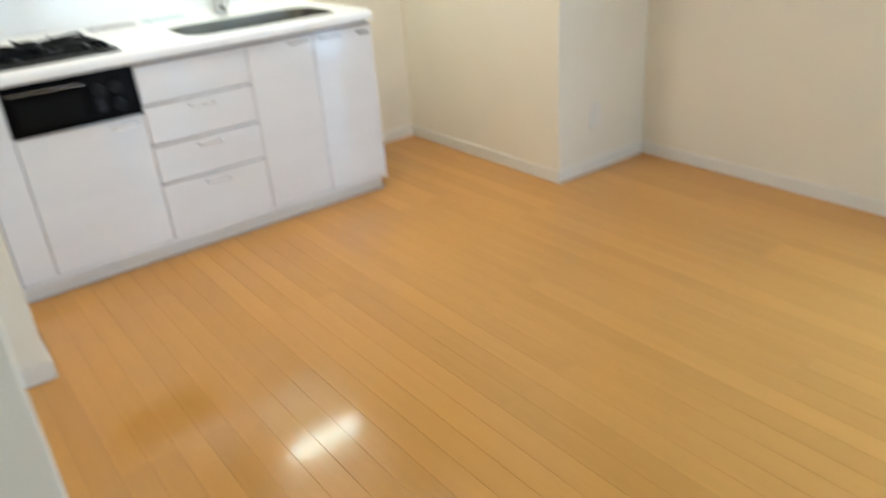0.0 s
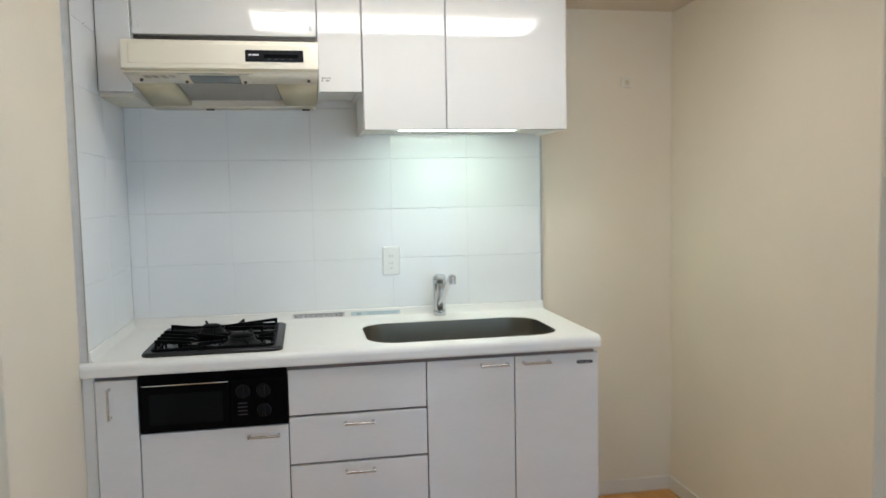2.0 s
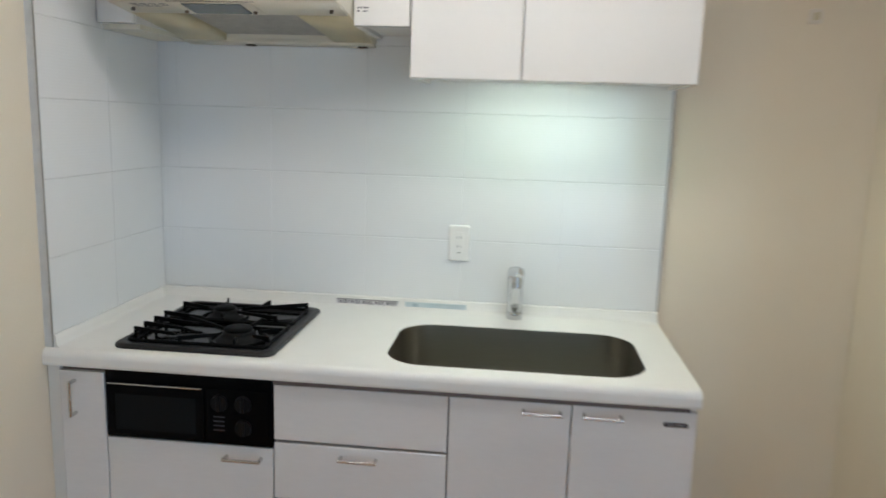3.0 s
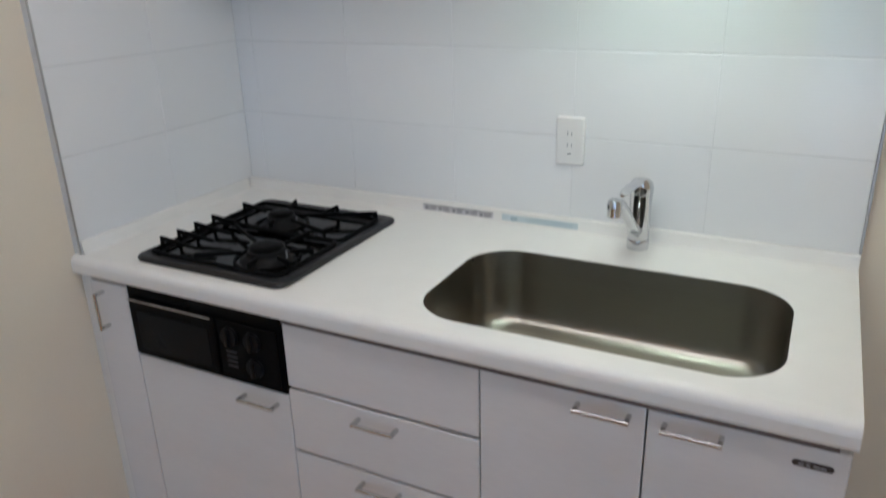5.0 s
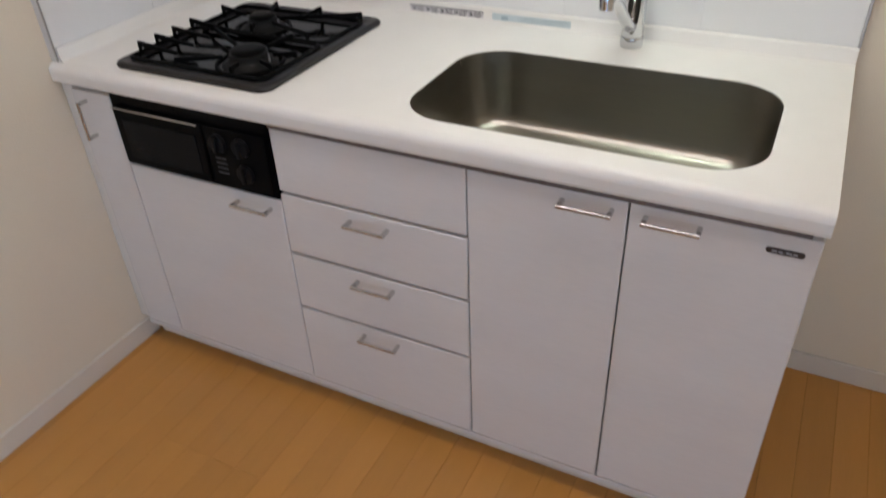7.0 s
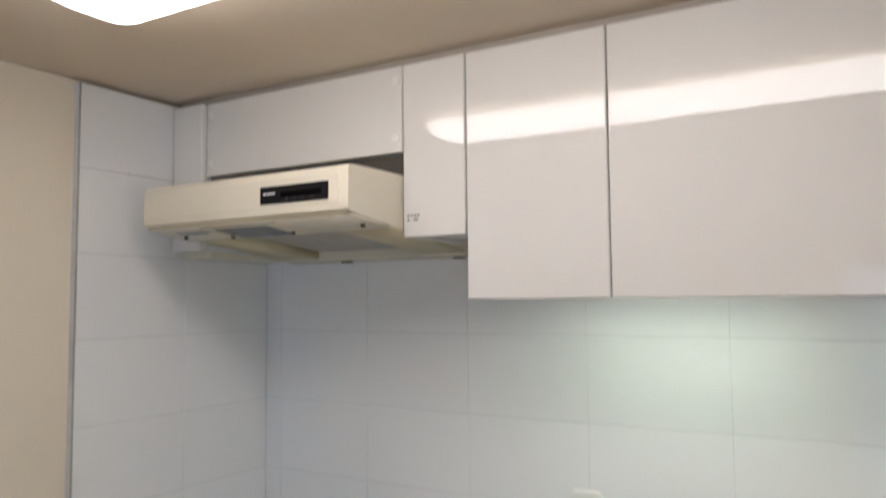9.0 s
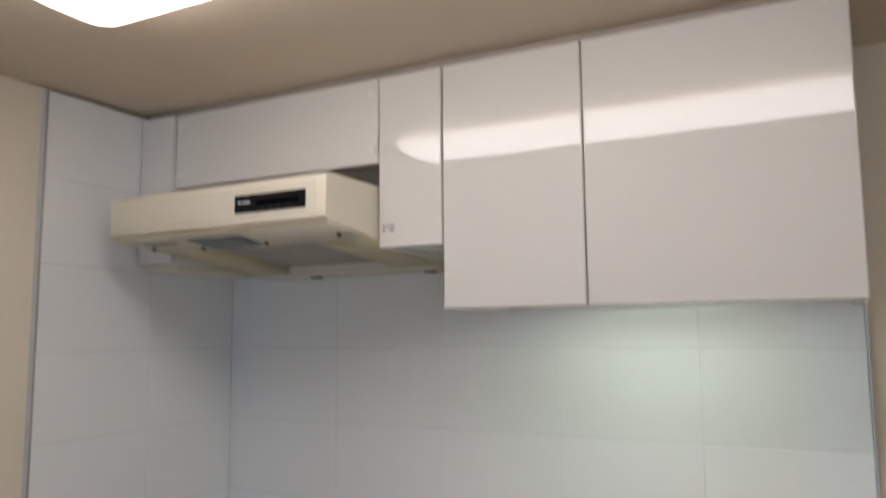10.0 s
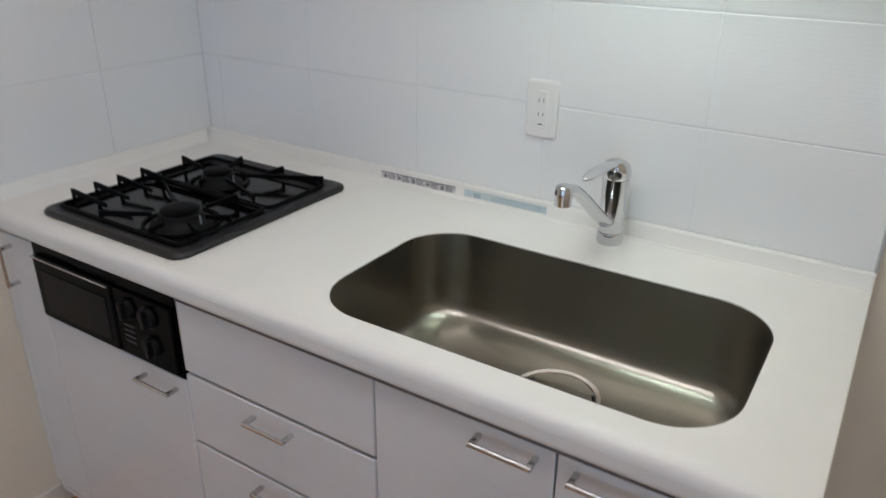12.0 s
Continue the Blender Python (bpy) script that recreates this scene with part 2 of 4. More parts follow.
setting("wall_west_return", box(LEFT, -0.125, -2.5, STEP - 0.0005, -0.12, CEIL, 0.006), WALLPAPER, "papered wall end lit by bluish daylight", "wall")
setting("wall_west_far", box(LEFT - 0.1, LEFT, BACK, 0.0, -0.12, CEIL), WALLPAPER, "plain papered wall closing the room", "wall")
setting("wall_niche", box(NICHE, RIGHT + 0.1, STEP, 0.0, -0.12, CEIL, 0.004), WALLPAPER, "papered wall block forming the refrigerator niche", "wall")
# side wall with a tall window through it, and the far wall
EY0, EY1, EZ1 = -3.73, -3.12, 1.87
bm = box(RIGHT, RIGHT + 0.12, EY1, STEP - 0.0005, -0.12, CEIL)
add_box(bm, RIGHT, RIGHT + 0.12, BACK, EY0, -0.12, CEIL)
add_box(bm, RIGHT, RIGHT + 0.12, EY0, EY1, EZ1, CEIL)
add_box(bm, RIGHT, RIGHT + 0.12, EY0, EY1, -0.12, 0.03)
setting("wall_east", bm, WALLPAPER, "long cream papered side wall of the room", "wall")
WX0, WX1, WZ1 = 1.36, 2.28, 1.88
bm = box(LEFT - 0.1, WX0, BACK - 0.12, BACK, -0.12, CEIL)
add_box(bm, WX1, RIGHT + 0.12, BACK - 0.12, BACK, -0.12, CEIL)
add_box(bm, WX0, WX1, BACK - 0.12, BACK, WZ1, CEIL)
add_box(bm, WX0, WX1, BACK - 0.12, BACK, -0.12, 0.02)
setting("wall_south", bm, WALLPAPER, "cream papered far wall with a balcony window", "wall")


def tall_window(name, x0, x1, y0, y1, z0, z1, label):
    """An aluminium frame and a pane filling an opening; thin along the wall's depth."""
    w = thing(name, ((x0 + x1) / 2, (y0 + y1) / 2, z0), label, "window", kind="structure")
    f = 0.028
    along_x = x1 - x0 > y1 - y0
    bm = box(x0, x1, y0, y1, z0, z0 + f)
    add_box(bm, x0, x1, y0, y1, z1 - f, z1)
    for e in (0, 1):
        if along_x:
            a = x0 if e == 0 else x1 - f
            add_box(bm, a, a + f, y0, y1, z0 + f, z1 - f)
        else:
            a = y0 if e == 0 else y1 - f
            add_box(bm, x0, x1, a, a + f, z0 + f, z1 - f)
    part("window_frame", bm, ALUMINIUM, w)
    cx, cy = (x0 + x1) / 2, (y0 + y1) / 2
    g = box(x0 + f, x1 - f, cy - 0.003, cy + 0.003, z0 + f, z1 - f) if along_x else box(cx - 0.003, cx + 0.003, y0 + f, y1 - f, z0 + f, z1 - f)
    pane = part("pane", g, GLASS, w)
    pane.visible_shadow = False


tall_window("window_1", RIGHT + 0.015, RIGHT + 0.05, EY0, EY1, 0.03, EZ1, "tall narrow aluminium window letting in bluish daylight")

balcony = thing("window_2", (1.82, BACK - 0.03, 0.02), "aluminium balcony window with one wide and one narrow pane", "window", kind="structure")
FY0, FY1 = BACK - 0.055, BACK - 0.012
bm = box(WX0, WX1, FY0, FY1, 0.02, 0.045)
add_box(bm, WX0, WX1, FY0, FY1, WZ1 - 0.022, WZ1)
for a, b in ((WX0, 1.395), (1.990, 2.062), (2.245, WX1)):
    add_box(bm, a, b, FY0, FY1, 0.045, WZ1 - 0.022)
part("window_frame", bm, ALUMINIUM, balcony)
# unseen panel added to limit how high the wide pane's reflection reaches
part("pane_mask", box(1.395, 1.990, FY0 + 0.008, FY1 - 0.008, 1.772, WZ1 - 0.022, 0.001), ALUMINIUM, balcony, "added opaque panel cutting off the light above the wide pane")
for a, b, z1 in ((1.395, 1.990, 1.772), (2.062, 2.245, WZ1 - 0.022)):
    pane = part("pane", box(a, b, BACK - 0.036, BACK - 0.030, 0.045, z1), GLASS, balcony)
    pane.visible_shadow = False

# skirting boards with a rounded top edge
for name, dims in (
    ("baseboard", (1.66, NICHE, -0.010, -0.0005, 0, 0.062)),
    ("baseboard", (NICHE - 0.010, NICHE - 0.0005, STEP - 0.010, -0.0105, 0, 0.062)),
    ("baseboard", (NICHE, RIGHT, STEP - 0.010, STEP - 0.0005, 0, 0.062)),
    ("baseboard", (RIGHT - 0.010, RIGHT - 0.0005, EY1, STEP - 0.0105, 0, 0.062)),
    ("baseboard", (RIGHT - 0.010, RIGHT - 0.0005, BACK, EY0, 0, 0.062)),
    ("baseboard", (-0.0135, -0.004, STEP - 0.010, -0.590, 0, 0.062)),
    ("baseboard", (-0.1245, -0.014, STEP - 0.010, STEP - 0.0008, 0, 0.062)),
    ("baseboard", (-0.1245, -0.115, -2.51, STEP - 0.0105, 0, 0.062)),
    ("baseboard", (LEFT + 0.0105, WX0, BACK + 0.0005, BACK + 0.010, 0, 0.062)),
    ("baseboard", (WX1, RIGHT - 0.0105, BACK + 0.0005, BACK + 0.010, 0, 0.062)),
    ("baseboard", (LEFT + 0.0005, LEFT + 0.01, BACK, -2.5, 0, 0.062)),
):
    setting(name, box(*dims, 0.003), BASEBOARD, "narrow white skirting board along the papered wall", "baseboard")

# ---- worktop and sink ----
TOP = 0.85
SX0, SX1, SY0, SY1, SR = 0.868, 1.545, -0.582, -0.190, 0.105
worktop = thing("worktop", (0.83, -0.32, 0.804), "off-white acrylic kitchen worktop with rounded front edge", "worktop")
bm = bmesh.new()
outer = [(0.004, -0.622), (1.655, -0.622), (1.655, -0.0085), (0.004, -0.0085)]
ov = [bm.verts.new((x, y, TOP)) for x, y in outer]
hole = [bm.verts.new(p) for p in round_rect(SX0, SX1, SY0, SY1, SR, TOP, 12)]
edges = [bm.edges.new((ring[i], ring[(i + 1) % len(ring)])) for ring in (ov, hole) for i in range(len(ring))]
bmesh.ops.triangle_fill(bm, use_beauty=True, use_dissolve=False, edges=edges)
rim = [bm.verts.new(p) for p in round_rect(SX0 - 0.003, SX1 + 0.003, SY0 - 0.003, SY1 + 0.003, SR, TOP - 0.003, 12)]
low = [bm.verts.new(v.co + Vector((0, 0, -0.003))) for v in hole]
for i in range(len(hole)):
    j = (i + 1) % len(hole)
    bm.faces.new((hole[i], hole[j], low[j], low[i]))
for v in rim:
    bm.verts.remove(v)
nose = [(-0.622, TOP)] + [(-0.626 - 0.020 * math.sin(radians(a)), TOP - 0.020 + 0.020 * math.cos(radians(a))) for a in range(15, 91, 15)]
nose += [(-0.646, 0.812), (-0.644, 0.806), (-0.638, 0.804), (-0.605, 0.804)]
for (y0, z0), (y1, z1) in zip(nose, nose[1:]):
    bm.faces.new([bm.verts.new(p) for p in ((-0.013, y0, z0), (1.655, y0, z0), (1.655, y1, z1), (-0.013, y1, z1))])
for x in (-0.013, 1.655):
    bm.faces.new([bm.verts.new((x, y, z)) for y, z in nose + [(-0.0085, 0.804), (-0.0085, TOP)]])
bmesh.ops.remove_doubles(bm, verts=bm.verts, dist=0.0001)
part("slab", bm, WORKTOP, worktop)
lip = [(-0.0085, TOP), (-0.0085, 0.8832), (-0.011, 0.8832), (-0.018, 0.8828), (-0.021, 0.880), (-0.0225, 0.862), (-0.027, 0.853), (-0.034, 0.8505), (-0.034, TOP)]
part("upstand", prism_x(lip, 0.0085, 1.6545), WORKTOP, worktop, "low splash lip along the tiled wall")
bm = prism_x([(y * 0.8 + 0.0, z) for y, z in lip], -0.6285, -0.035)
bmesh.ops.rotate(bm, verts=bm.verts, cent=(0, 0, 0), matrix=Matrix.Rotation(radians(-90), 3, "Z"))
for v in bm.verts:
    v.co.x, v.co.y = -v.co.x, v.co.y
ys = [v.co.y for v in bm.verts]
if max(ys) > 0:
    for v in bm.verts:
        v.co.y = -v.co.y
part("upstand", bm, WORKTOP, worktop, "low splash lip along the side wall")

sink = thing("sink_basin", (1.206, -0.386, 0.655), "brushed stainless steel sink basin sunk into white worktop", "sink")
bm = bmesh.new()
levels = [(0.0, 0.8468), (0.002, 0.80), (0.006, 0.74), (0.012, 0.70), (0.020, 0.685), (0.032, 0.674), (0.050, 0.668)]
rings = [round_rect(SX0 + d, SX1 - d, SY0 + d, SY1 - d, max(0.045, SR - d), z, 12) for d, z in levels]
add_rings(bm, rings, False, False)
dc = Vector((1.23, -0.350, 0.664))
dring = round_rect(SX0 + 0.05, SX1 - 0.05, SY0 + 0.05, SY1 - 0.05, 0.055, 0.668, 12)
inner = []
for p in dring:
    a = math.atan2(p.y - dc.y, p.x - dc.x)
    inner.append(Vector((dc.x + 0.078 * math.cos(a), dc.y + 0.078 * math.sin(a), 0.664)))
add_rings(bm, [dring, inner], False, False)
bmesh.ops.remove_doubles(bm, verts=bm.verts, dist=0.0001)
part("bowl", bm, STEEL, sink)


def circle(c, r, z, n=32):
    return [Vector((c.x + r * math.cos(i * math.tau / n), c.y + r * math.sin(i * math.tau / n), z)) for i in range(n)]


drain = part("drain", add_rings(bmesh.new(), [circle(dc, 0.080, 0.6655), circle(dc, 0.078, 0.669), circle(dc, 0.070, 0.668), circle(dc, 0.064, 0.660), circle(dc, 0.062, 0.640)], False, False), SATIN, sink, "round satin steel drain ring")
part("strainer", add_rings(bmesh.new(), [circle(dc, 0.0635, 0.6630), circle(dc, 0.040, 0.6645), circle(dc, 0.012, 0.6665)], True, True), STEEL, drain, "dark round strainer lid")

# ---- faucet ----
fx, fy = 1.200, -0.068
faucet = thing("faucet", (fx, fy, TOP), "chrome single lever kitchen faucet with swivel spout", "faucet")


def turned(c, rows, n=28):
    """A turned piece: (radius, height) rows about an upright axis."""
    return add_rings(bmesh.new(), [circle(Vector(c), r, z, n) for r, z in rows])


part("base_ring", turned((fx, fy), ((0.0245, 0.8502), (0.0255, 0.856), (0.0255, 0.871), (0.0245, 0.874))), CHROME, faucet)
part("body", turned((fx, fy), ((0.0240, 0.8745), (0.0240, 0.885), (0.0242, 0.930), (0.0252, 0.970), (0.0255, 0.982))), CHROME, faucet)
part("cap", add_rings(bmesh.new(), [circle(Vector((fx, fy - o)), r, z, 28) for o, r, z in ((0, 0.0255, 0.9825), (0, 0.0268, 0.986), (0.001, 0.0268, 0.998), (0.004, 0.0245, 1.010), (0.008, 0.018, 1.017), (0.010, 0.008, 1.020))]), CHROME, faucet)
rings = []
lever_dir = Vector((-0.10, -0.995, 0)).normalized()
side = Vector((0, 0, 1)).cross(lever_dir)
for s_, w, h, z in ((0.0, 0.014, 0.008, 1.008), (0.030, 0.0135, 0.0060, 1.014), (0.065, 0.0140, 0.0045, 1.016), (0.098, 0.0135, 0.0035, 1.015), (0.122, 0.0095, 0.0028, 1.012), (0.130, 0.005, 0.002, 1.011)):
    c = Vector((fx, fy, z)) + lever_dir * s_
    rings.append([c + side * w * math.cos(k * math.tau / 14) + Vector((0, 0, h * math.sin(k * math.tau / 14))) for k in range(14)])
part("lever", add_rings(bmesh.new(), rings), CHROME, faucet)
sp = [(fx, fy, 0.897), (fx, fy - 0.040, 0.907), (fx + 0.001, fy - 0.090, 0.938), (fx + 0.002, fy - 0.150, 0.980), (fx + 0.003, fy - 0.200, 1.012), (fx + 0.003, fy - 0.222, 1.023), (fx + 0.003, fy - 0.240, 1.027), (fx + 0.003, fy - 0.256, 1.026)]
spout = part("spout", add_tube(bmesh.new(), sp, [0.0135, 0.0130, 0.0122, 0.0115, 0.011, 0.0108, 0.0108, 0.0108], 16), CHROME, faucet)
part("aerator", turned((fx + 0.003, fy - 0.257), ((0.008, 1.043), (0.0130, 1.040), (0.0148, 1.031), (0.0148, 1.021), (0.0136, 1.0205), (0.0140, 1.008), (0.0115, 1.007)), 22), CHROME, spout)

# ---- base cabinets ----
FRONT = -0.633


def bar_handle(parent, x0, x1, z, y=FRONT, upright=False):
    """A round bar pull on two square feet."""
    bm = bmesh.new()
    if upright:
        add_cyl(bm, (x0, y - 0.026, z - 0.048), (x0, y - 0.026, z + 0.048), 0.0040, n=16)
        for s in (-1, 1):
            add_box(bm, x0 - 0.004, x0 + 0.004, y - 0.0255, y, z + s * 0.044 - 0.0038, z + s * 0.044 + 0.0038, 0.001)
    else:
        add_cyl(bm, (x0, y - 0.026, z), (x1, y - 0.026, z), 0.0040, n=16)
        for x in (x0 + 0.004, x1 - 0.004):
            add_box(bm, x - 0.004, x + 0.004, y - 0.0255, y, z - 0.0038, z + 0.0038, 0.001)
    return part("handle", bm, HANDLE, parent, "satin metal bar handle")


def front(name, parent, x0, x1, z0, z1, y=FRONT, label=""):
    return part(name, box(x0 + 0.0015, x1 - 0.0015, y, y + 0.018, z0 + 0.0015, z1 - 0.0015, 0.0028, 3), DOOR_SATIN, parent, label)


def carcass(parent, x0, x1, z0, z1, y0, y1):
    # carcass coloured dark so the gaps between fronts read as shaded
    return part("body", box(x0 + 0.0005, x1 - 0.0005, y0, y1, z0, z1, 0.001), CARCASS_SHADE, parent)


ZB, ZT = 0.082, 0.7925
slim = thing("slim_base_cabinet", (0.075, -0.32, 0.08), "slim satin white pull-out cabinet beside the wall", "cabinet")
carcass(slim, 0.012, 0.148, ZB, 0.8035, -0.612, -0.012)
d = front("door", slim, 0.022, 0.148, ZB, ZT)
bar_handle(d, 0.066, 0.066, 0.722, upright=True)
part("filler", box(-0.0132, 0.0205, -0.626, -0.60, ZB, 0.803, 0.001), CARCASS, slim)

ovencab = thing("oven_cabinet", (0.374, -0.32, 0.08), "satin white base cabinet under the built-in grill", "cabinet")
carcass(ovencab, 0.148, 0.6, ZB, 0.600, -0.612, -0.012)
d = front("door", ovencab, 0.148, 0.6, ZB, 0.618)
bar_handle(d, 0.472, 0.572, 0.588)

drawers = thing("drawer_cabinet", (0.825, -0.32, 0.08), "satin white four drawer kitchen base cabinet", "cabinet")
carcass(drawers, 0.6, 1.05, ZB, 0.630, -0.612, -0.012)
part("top_rail", box(0.6005, 1.0495, -0.612, -0.595, 0.6305, 0.8035), CARCASS_SHADE, drawers)
# added strip: paints the shade under the worktop nose as a dark line
part("shade_strip", box(0.6005, 1.0495, -0.6345, -0.6125, 0.7920, 0.8035), CARCASS_SHADE, drawers, "added dark strip standing for the shade below the worktop")
front("drawer_front", drawers, 0.6, 1.05, 0.641, ZT, label="plain top drawer front without a handle")
for z0, z1 in ((0.481, 0.637), (0.322, 0.477), (ZB, 0.318)):
    d = front("drawer_front", drawers, 0.6, 1.05, z0, z1)
    bar_handle(d, 0.775, 0.873, z1 - 0.028)

sinkcab = thing("sink_cabinet", (1.35, -0.32, 0.08), "satin white two door cabinet under the sink", "cabinet")
# left panel and added strip carry painted gap shade; right side stays white
part("side_panel", box(1.0505, 1.068, -0.612, -0.012, ZB, 0.630), CARCASS_SHADE, sinkcab)
part("shade_strip", box(1.0505, 1.6325, -0.6345, -0.6125, 0.7920, 0.8035), CARCASS_SHADE, sinkcab, "added dark strip standing for the shade below the worktop")
bm = box(1.634, 1.652, -0.612, -0.012, ZB, 0.8035, 0.001)
add_box(bm, 1.068, 1.634, -0.612, -0.012, ZB, ZB + 0.018)
add_box(bm, 1.068, 1.634, -0.022, -0.012, ZB + 0.018, 0.60)
part("body", bm, CARCASS, sinkcab)
d = front("door", sinkcab, 1.05, 1.352, ZB, ZT)
bar_handle(d, 1.232, 1.328, 0.770)
d = front("door", sinkcab, 1.352, 1.652, ZB, ZT)
bar_handle(d, 1.378, 1.474, 0.770)
bd = part("badge", plate(1.572, 1.630, 0.7535, 0.7645, FRONT, 0.002, 0.0052, 0.0008), BADGE, d, "small dark maker badge")
bm = bmesh.new()
for i, w in enumerate((0.008, 0.006, 0.009, 0.007)):
    x = 1.581 + i * 0.0105
    add_box(bm, x, x + w, FRONT - 0.0024, FRONT - 0.0015, 0.757, 0.7605)
tagged(part("badge_mark", bm, INK_GREY, d), "plain light bars for the maker mark")

plinth = thing("kick_board", (0.83, -0.60, 0), "white recessed kick board under the base cabinets", "kick board")
part("board", box(0.0105, 1.645, -0.590, -0.572, 0.0, 0.081, 0.001), BASEBOARD, plinth)
part("bottom_rail", box(0.0215, 1.6505, -0.6325, -0.6000, 0.0665, 0.0815, 0.0012), DOOR_SATIN, plinth, "white rail below the doors")
part("side_board", box(1.632, 1.6455, -0.5715, -0.012, 0.0, 0.081, 0.001), BASEBOARD, plinth)

# ---- built-in grill oven ----
oven = thing("grill_oven", (0.374, -0.4, 0.62), "black built-in gas grill with glass door and knobs", "oven")
part("body", box(0.150, 0.5985, -0.634, -0.15, 0.619, 0.8035, 0.003), OVEN_BLACK, oven)
od = part("door", box(0.158, 0.420, -0.643, -0.6345, 0.627, 0.772, 0.004, 3), OVEN_BLACK, oven, "black drop-down grill door")
part("glass", box(0.182, 0.400, -0.6445, -0.6425, 0.645, 0.742, 0.0008), OVEN_GLASS, od)
part("handle", box(0.162, 0.416, -0.649, -0.6425, 0.7685, 0.7720, 0.0012), HANDLE, od, "thin metal handle along the top")
cp = part("control_panel", box(0.424, 0.590, -0.641, -0.6345, 0.627, 0.772, 0.003), OVEN_BLACK, oven)
for x, z in ((0.462, 0.735), (0.525, 0.735), (0.525, 0.672)):
    k = part("knob", cyl((x, -0.641, z), (x, -0.650, z), 0.0225, 0.021, 28), BLACK_PLASTIC, cp, "round black knob")
    part("grip", box(x - 0.005, x + 0.005, -0.657, -0.6495, z - 0.019, z + 0.019, 0.002), BLACK_PLASTIC, k)
bm = bmesh.new()
for z in (0.695, 0.683, 0.671, 0.659):
    add_box(bm, 0.445, 0.475, -0.6416, -0.6405, z, z + 0.004)
part("dial_marks", bm, SCREEN, cp, "small grey printed bars")

# ---- gas hob ----
hob = thing("gas_hob", (0.37, -0.361, TOP), "dark grey enamel gas hob with black iron grates", "hob")
hx0, hx1, hy0, hy1 = 0.152, 0.588, -0.605, -0.117
steps = [(0.001, TOP + 0.0005, 0.030), (0.0, TOP + 0.006, 0.030), (0.003, TOP + 0.011, 0.028), (0.008, TOP + 0.013, 0.024), (0.024, TOP + 0.013, 0.022), (0.029, TOP + 0.009, 0.020), (0.034, TOP + 0.006, 0.018)]
bm = add_rings(bmesh.new(), [round_rect(hx0 + d, hx1 - d, hy0 + d, hy1 - d - (0.030 if i > 3 else 0), r, z, 6) for i, (d, z, r) in enumerate(steps)])
part("top_plate", bm, HOB_GREY, hob)
part("pan", box(hx0 + 0.036, hx1 - 0.036, hy0 + 0.036, hy1 - 0.066, TOP + 0.006, TOP + 0.0072, 0.0005), BLACK_ENAMEL, hob)
bm = bmesh.new()
for i in range(22):
    x = hx0 + 0.05 + i * 0.0155
    add_box(bm, x, x + 0.0085, hy1 - 0.028, hy1 - 0.013, TOP + 0.0128, TOP + 0.0136)
part("vent_slots", bm, BLACK_ENAMEL, hob, "row of black exhaust slots")
BURNERS = ((0.452, -0.482, 0.047), (0.330, -0.275, 0.040))
for bx, by, br in BURNERS:
    c = Vector((bx, by))
    b = part("burner", add_rings(bmesh.new(), [circle(c, r, TOP + z, 28) for r, z in ((br + 0.016, 0.0074), (br + 0.013, 0.011), (br + 0.002, 0.016), (br - 0.003, 0.022), (br - 0.004, 0.030), (br - 0.010, 0.034))]), BURNER_GREY, hob)
    part("cap", add_rings(bmesh.new(), [circle(c, r, TOP + z, 28) for r, z in ((br - 0.008, 0.0342), (br - 0.007, 0.037), (br - 0.012, 0.041), (br * 0.45, 0.043), (br * 0.2, 0.0435))]), CAST_IRON, b)
    ring = [(bx + (br + 0.027) * math.cos(i * math.tau / 36), by + (br + 0.027) * math.sin(i * math.tau / 36), TOP + 0.0095) for i in range(37)]
    part("drip_ring", add_tube(bmesh.new(), ring, 0.0035, 6), CAST_IRON, b, "black raised ring round the burner")
    part("igniter", cyl((bx + br + 0.004, by + 0.006, TOP + 0.008), (bx + br + 0.004, by + 0.006, TOP + 0.032), 0.0025, 0.0018, 8), PLASTIC_GREY, b)


def fin(bm, p, q, h0, h1, base, t=0.0050):
    """A flat iron finger from the frame p (tall end) to q (near the burner), with a slot under its back."""
    p, q = Vector(p), Vector(q)
    d = (q - p).normalized()
    s = Vector((-d.y, d.x, 0)) * t / 2
    prof = [(p, base), (p, h0), (p + d * 0.010, h0), (q, h1), (q, h1 - 0.008), (p + d * 0.012, h0 - 0.012), (p + d * 0.007, h0 - 0.016), (p + d * 0.007, base)]
    add_rings(bm, [[Vector((c.x, c.y, z)) + k * s for c, z in prof] for k in (-1, 1)])


def grate(name, x0, x1, y0, y1, fins, label):
    zf = TOP + 0.016
    bm = bmesh.new()
    loop = round_rect(x0, x1, y0, y1, 0.015, zf, 4)
    add_tube(bm, loop + [loop[0], loop[1]], 0.0050, 8)
    for px, py, qx, qy, h0, h1 in fins:
        fin(bm, (px, py), (qx, qy), TOP + h0, TOP + h1, zf - 0.003)
    for x, y in ((x0, y0 + 0.03), (x1, y0 + 0.03), (x0, y1 - 0.03), (x1, y1 - 0.03)):
        add_cyl(bm, (x, y, TOP + 0.0072), (x, y, zf), 0.004, n=8)
    return part(name, bm, CAST_IRON, hob, label)


def radial(bx, by, br, x0, x1, y0, y1, angles, h):
    out = []
    for a in angles:
        c, s = math.cos(radians(a)), math.sin(radians(a))
        reach = min(((x1 if c > 0 else x0) - bx) / c if abs(c) > 1e-3 else 9, ((y1 if s > 0 else y0) - by) / s if abs(s) > 1e-3 else 9)
        out.append((bx + c * reach, by + s * reach, bx + c * br * 1.02, by + s * br * 1.02, h, h - 0.004))
    return out


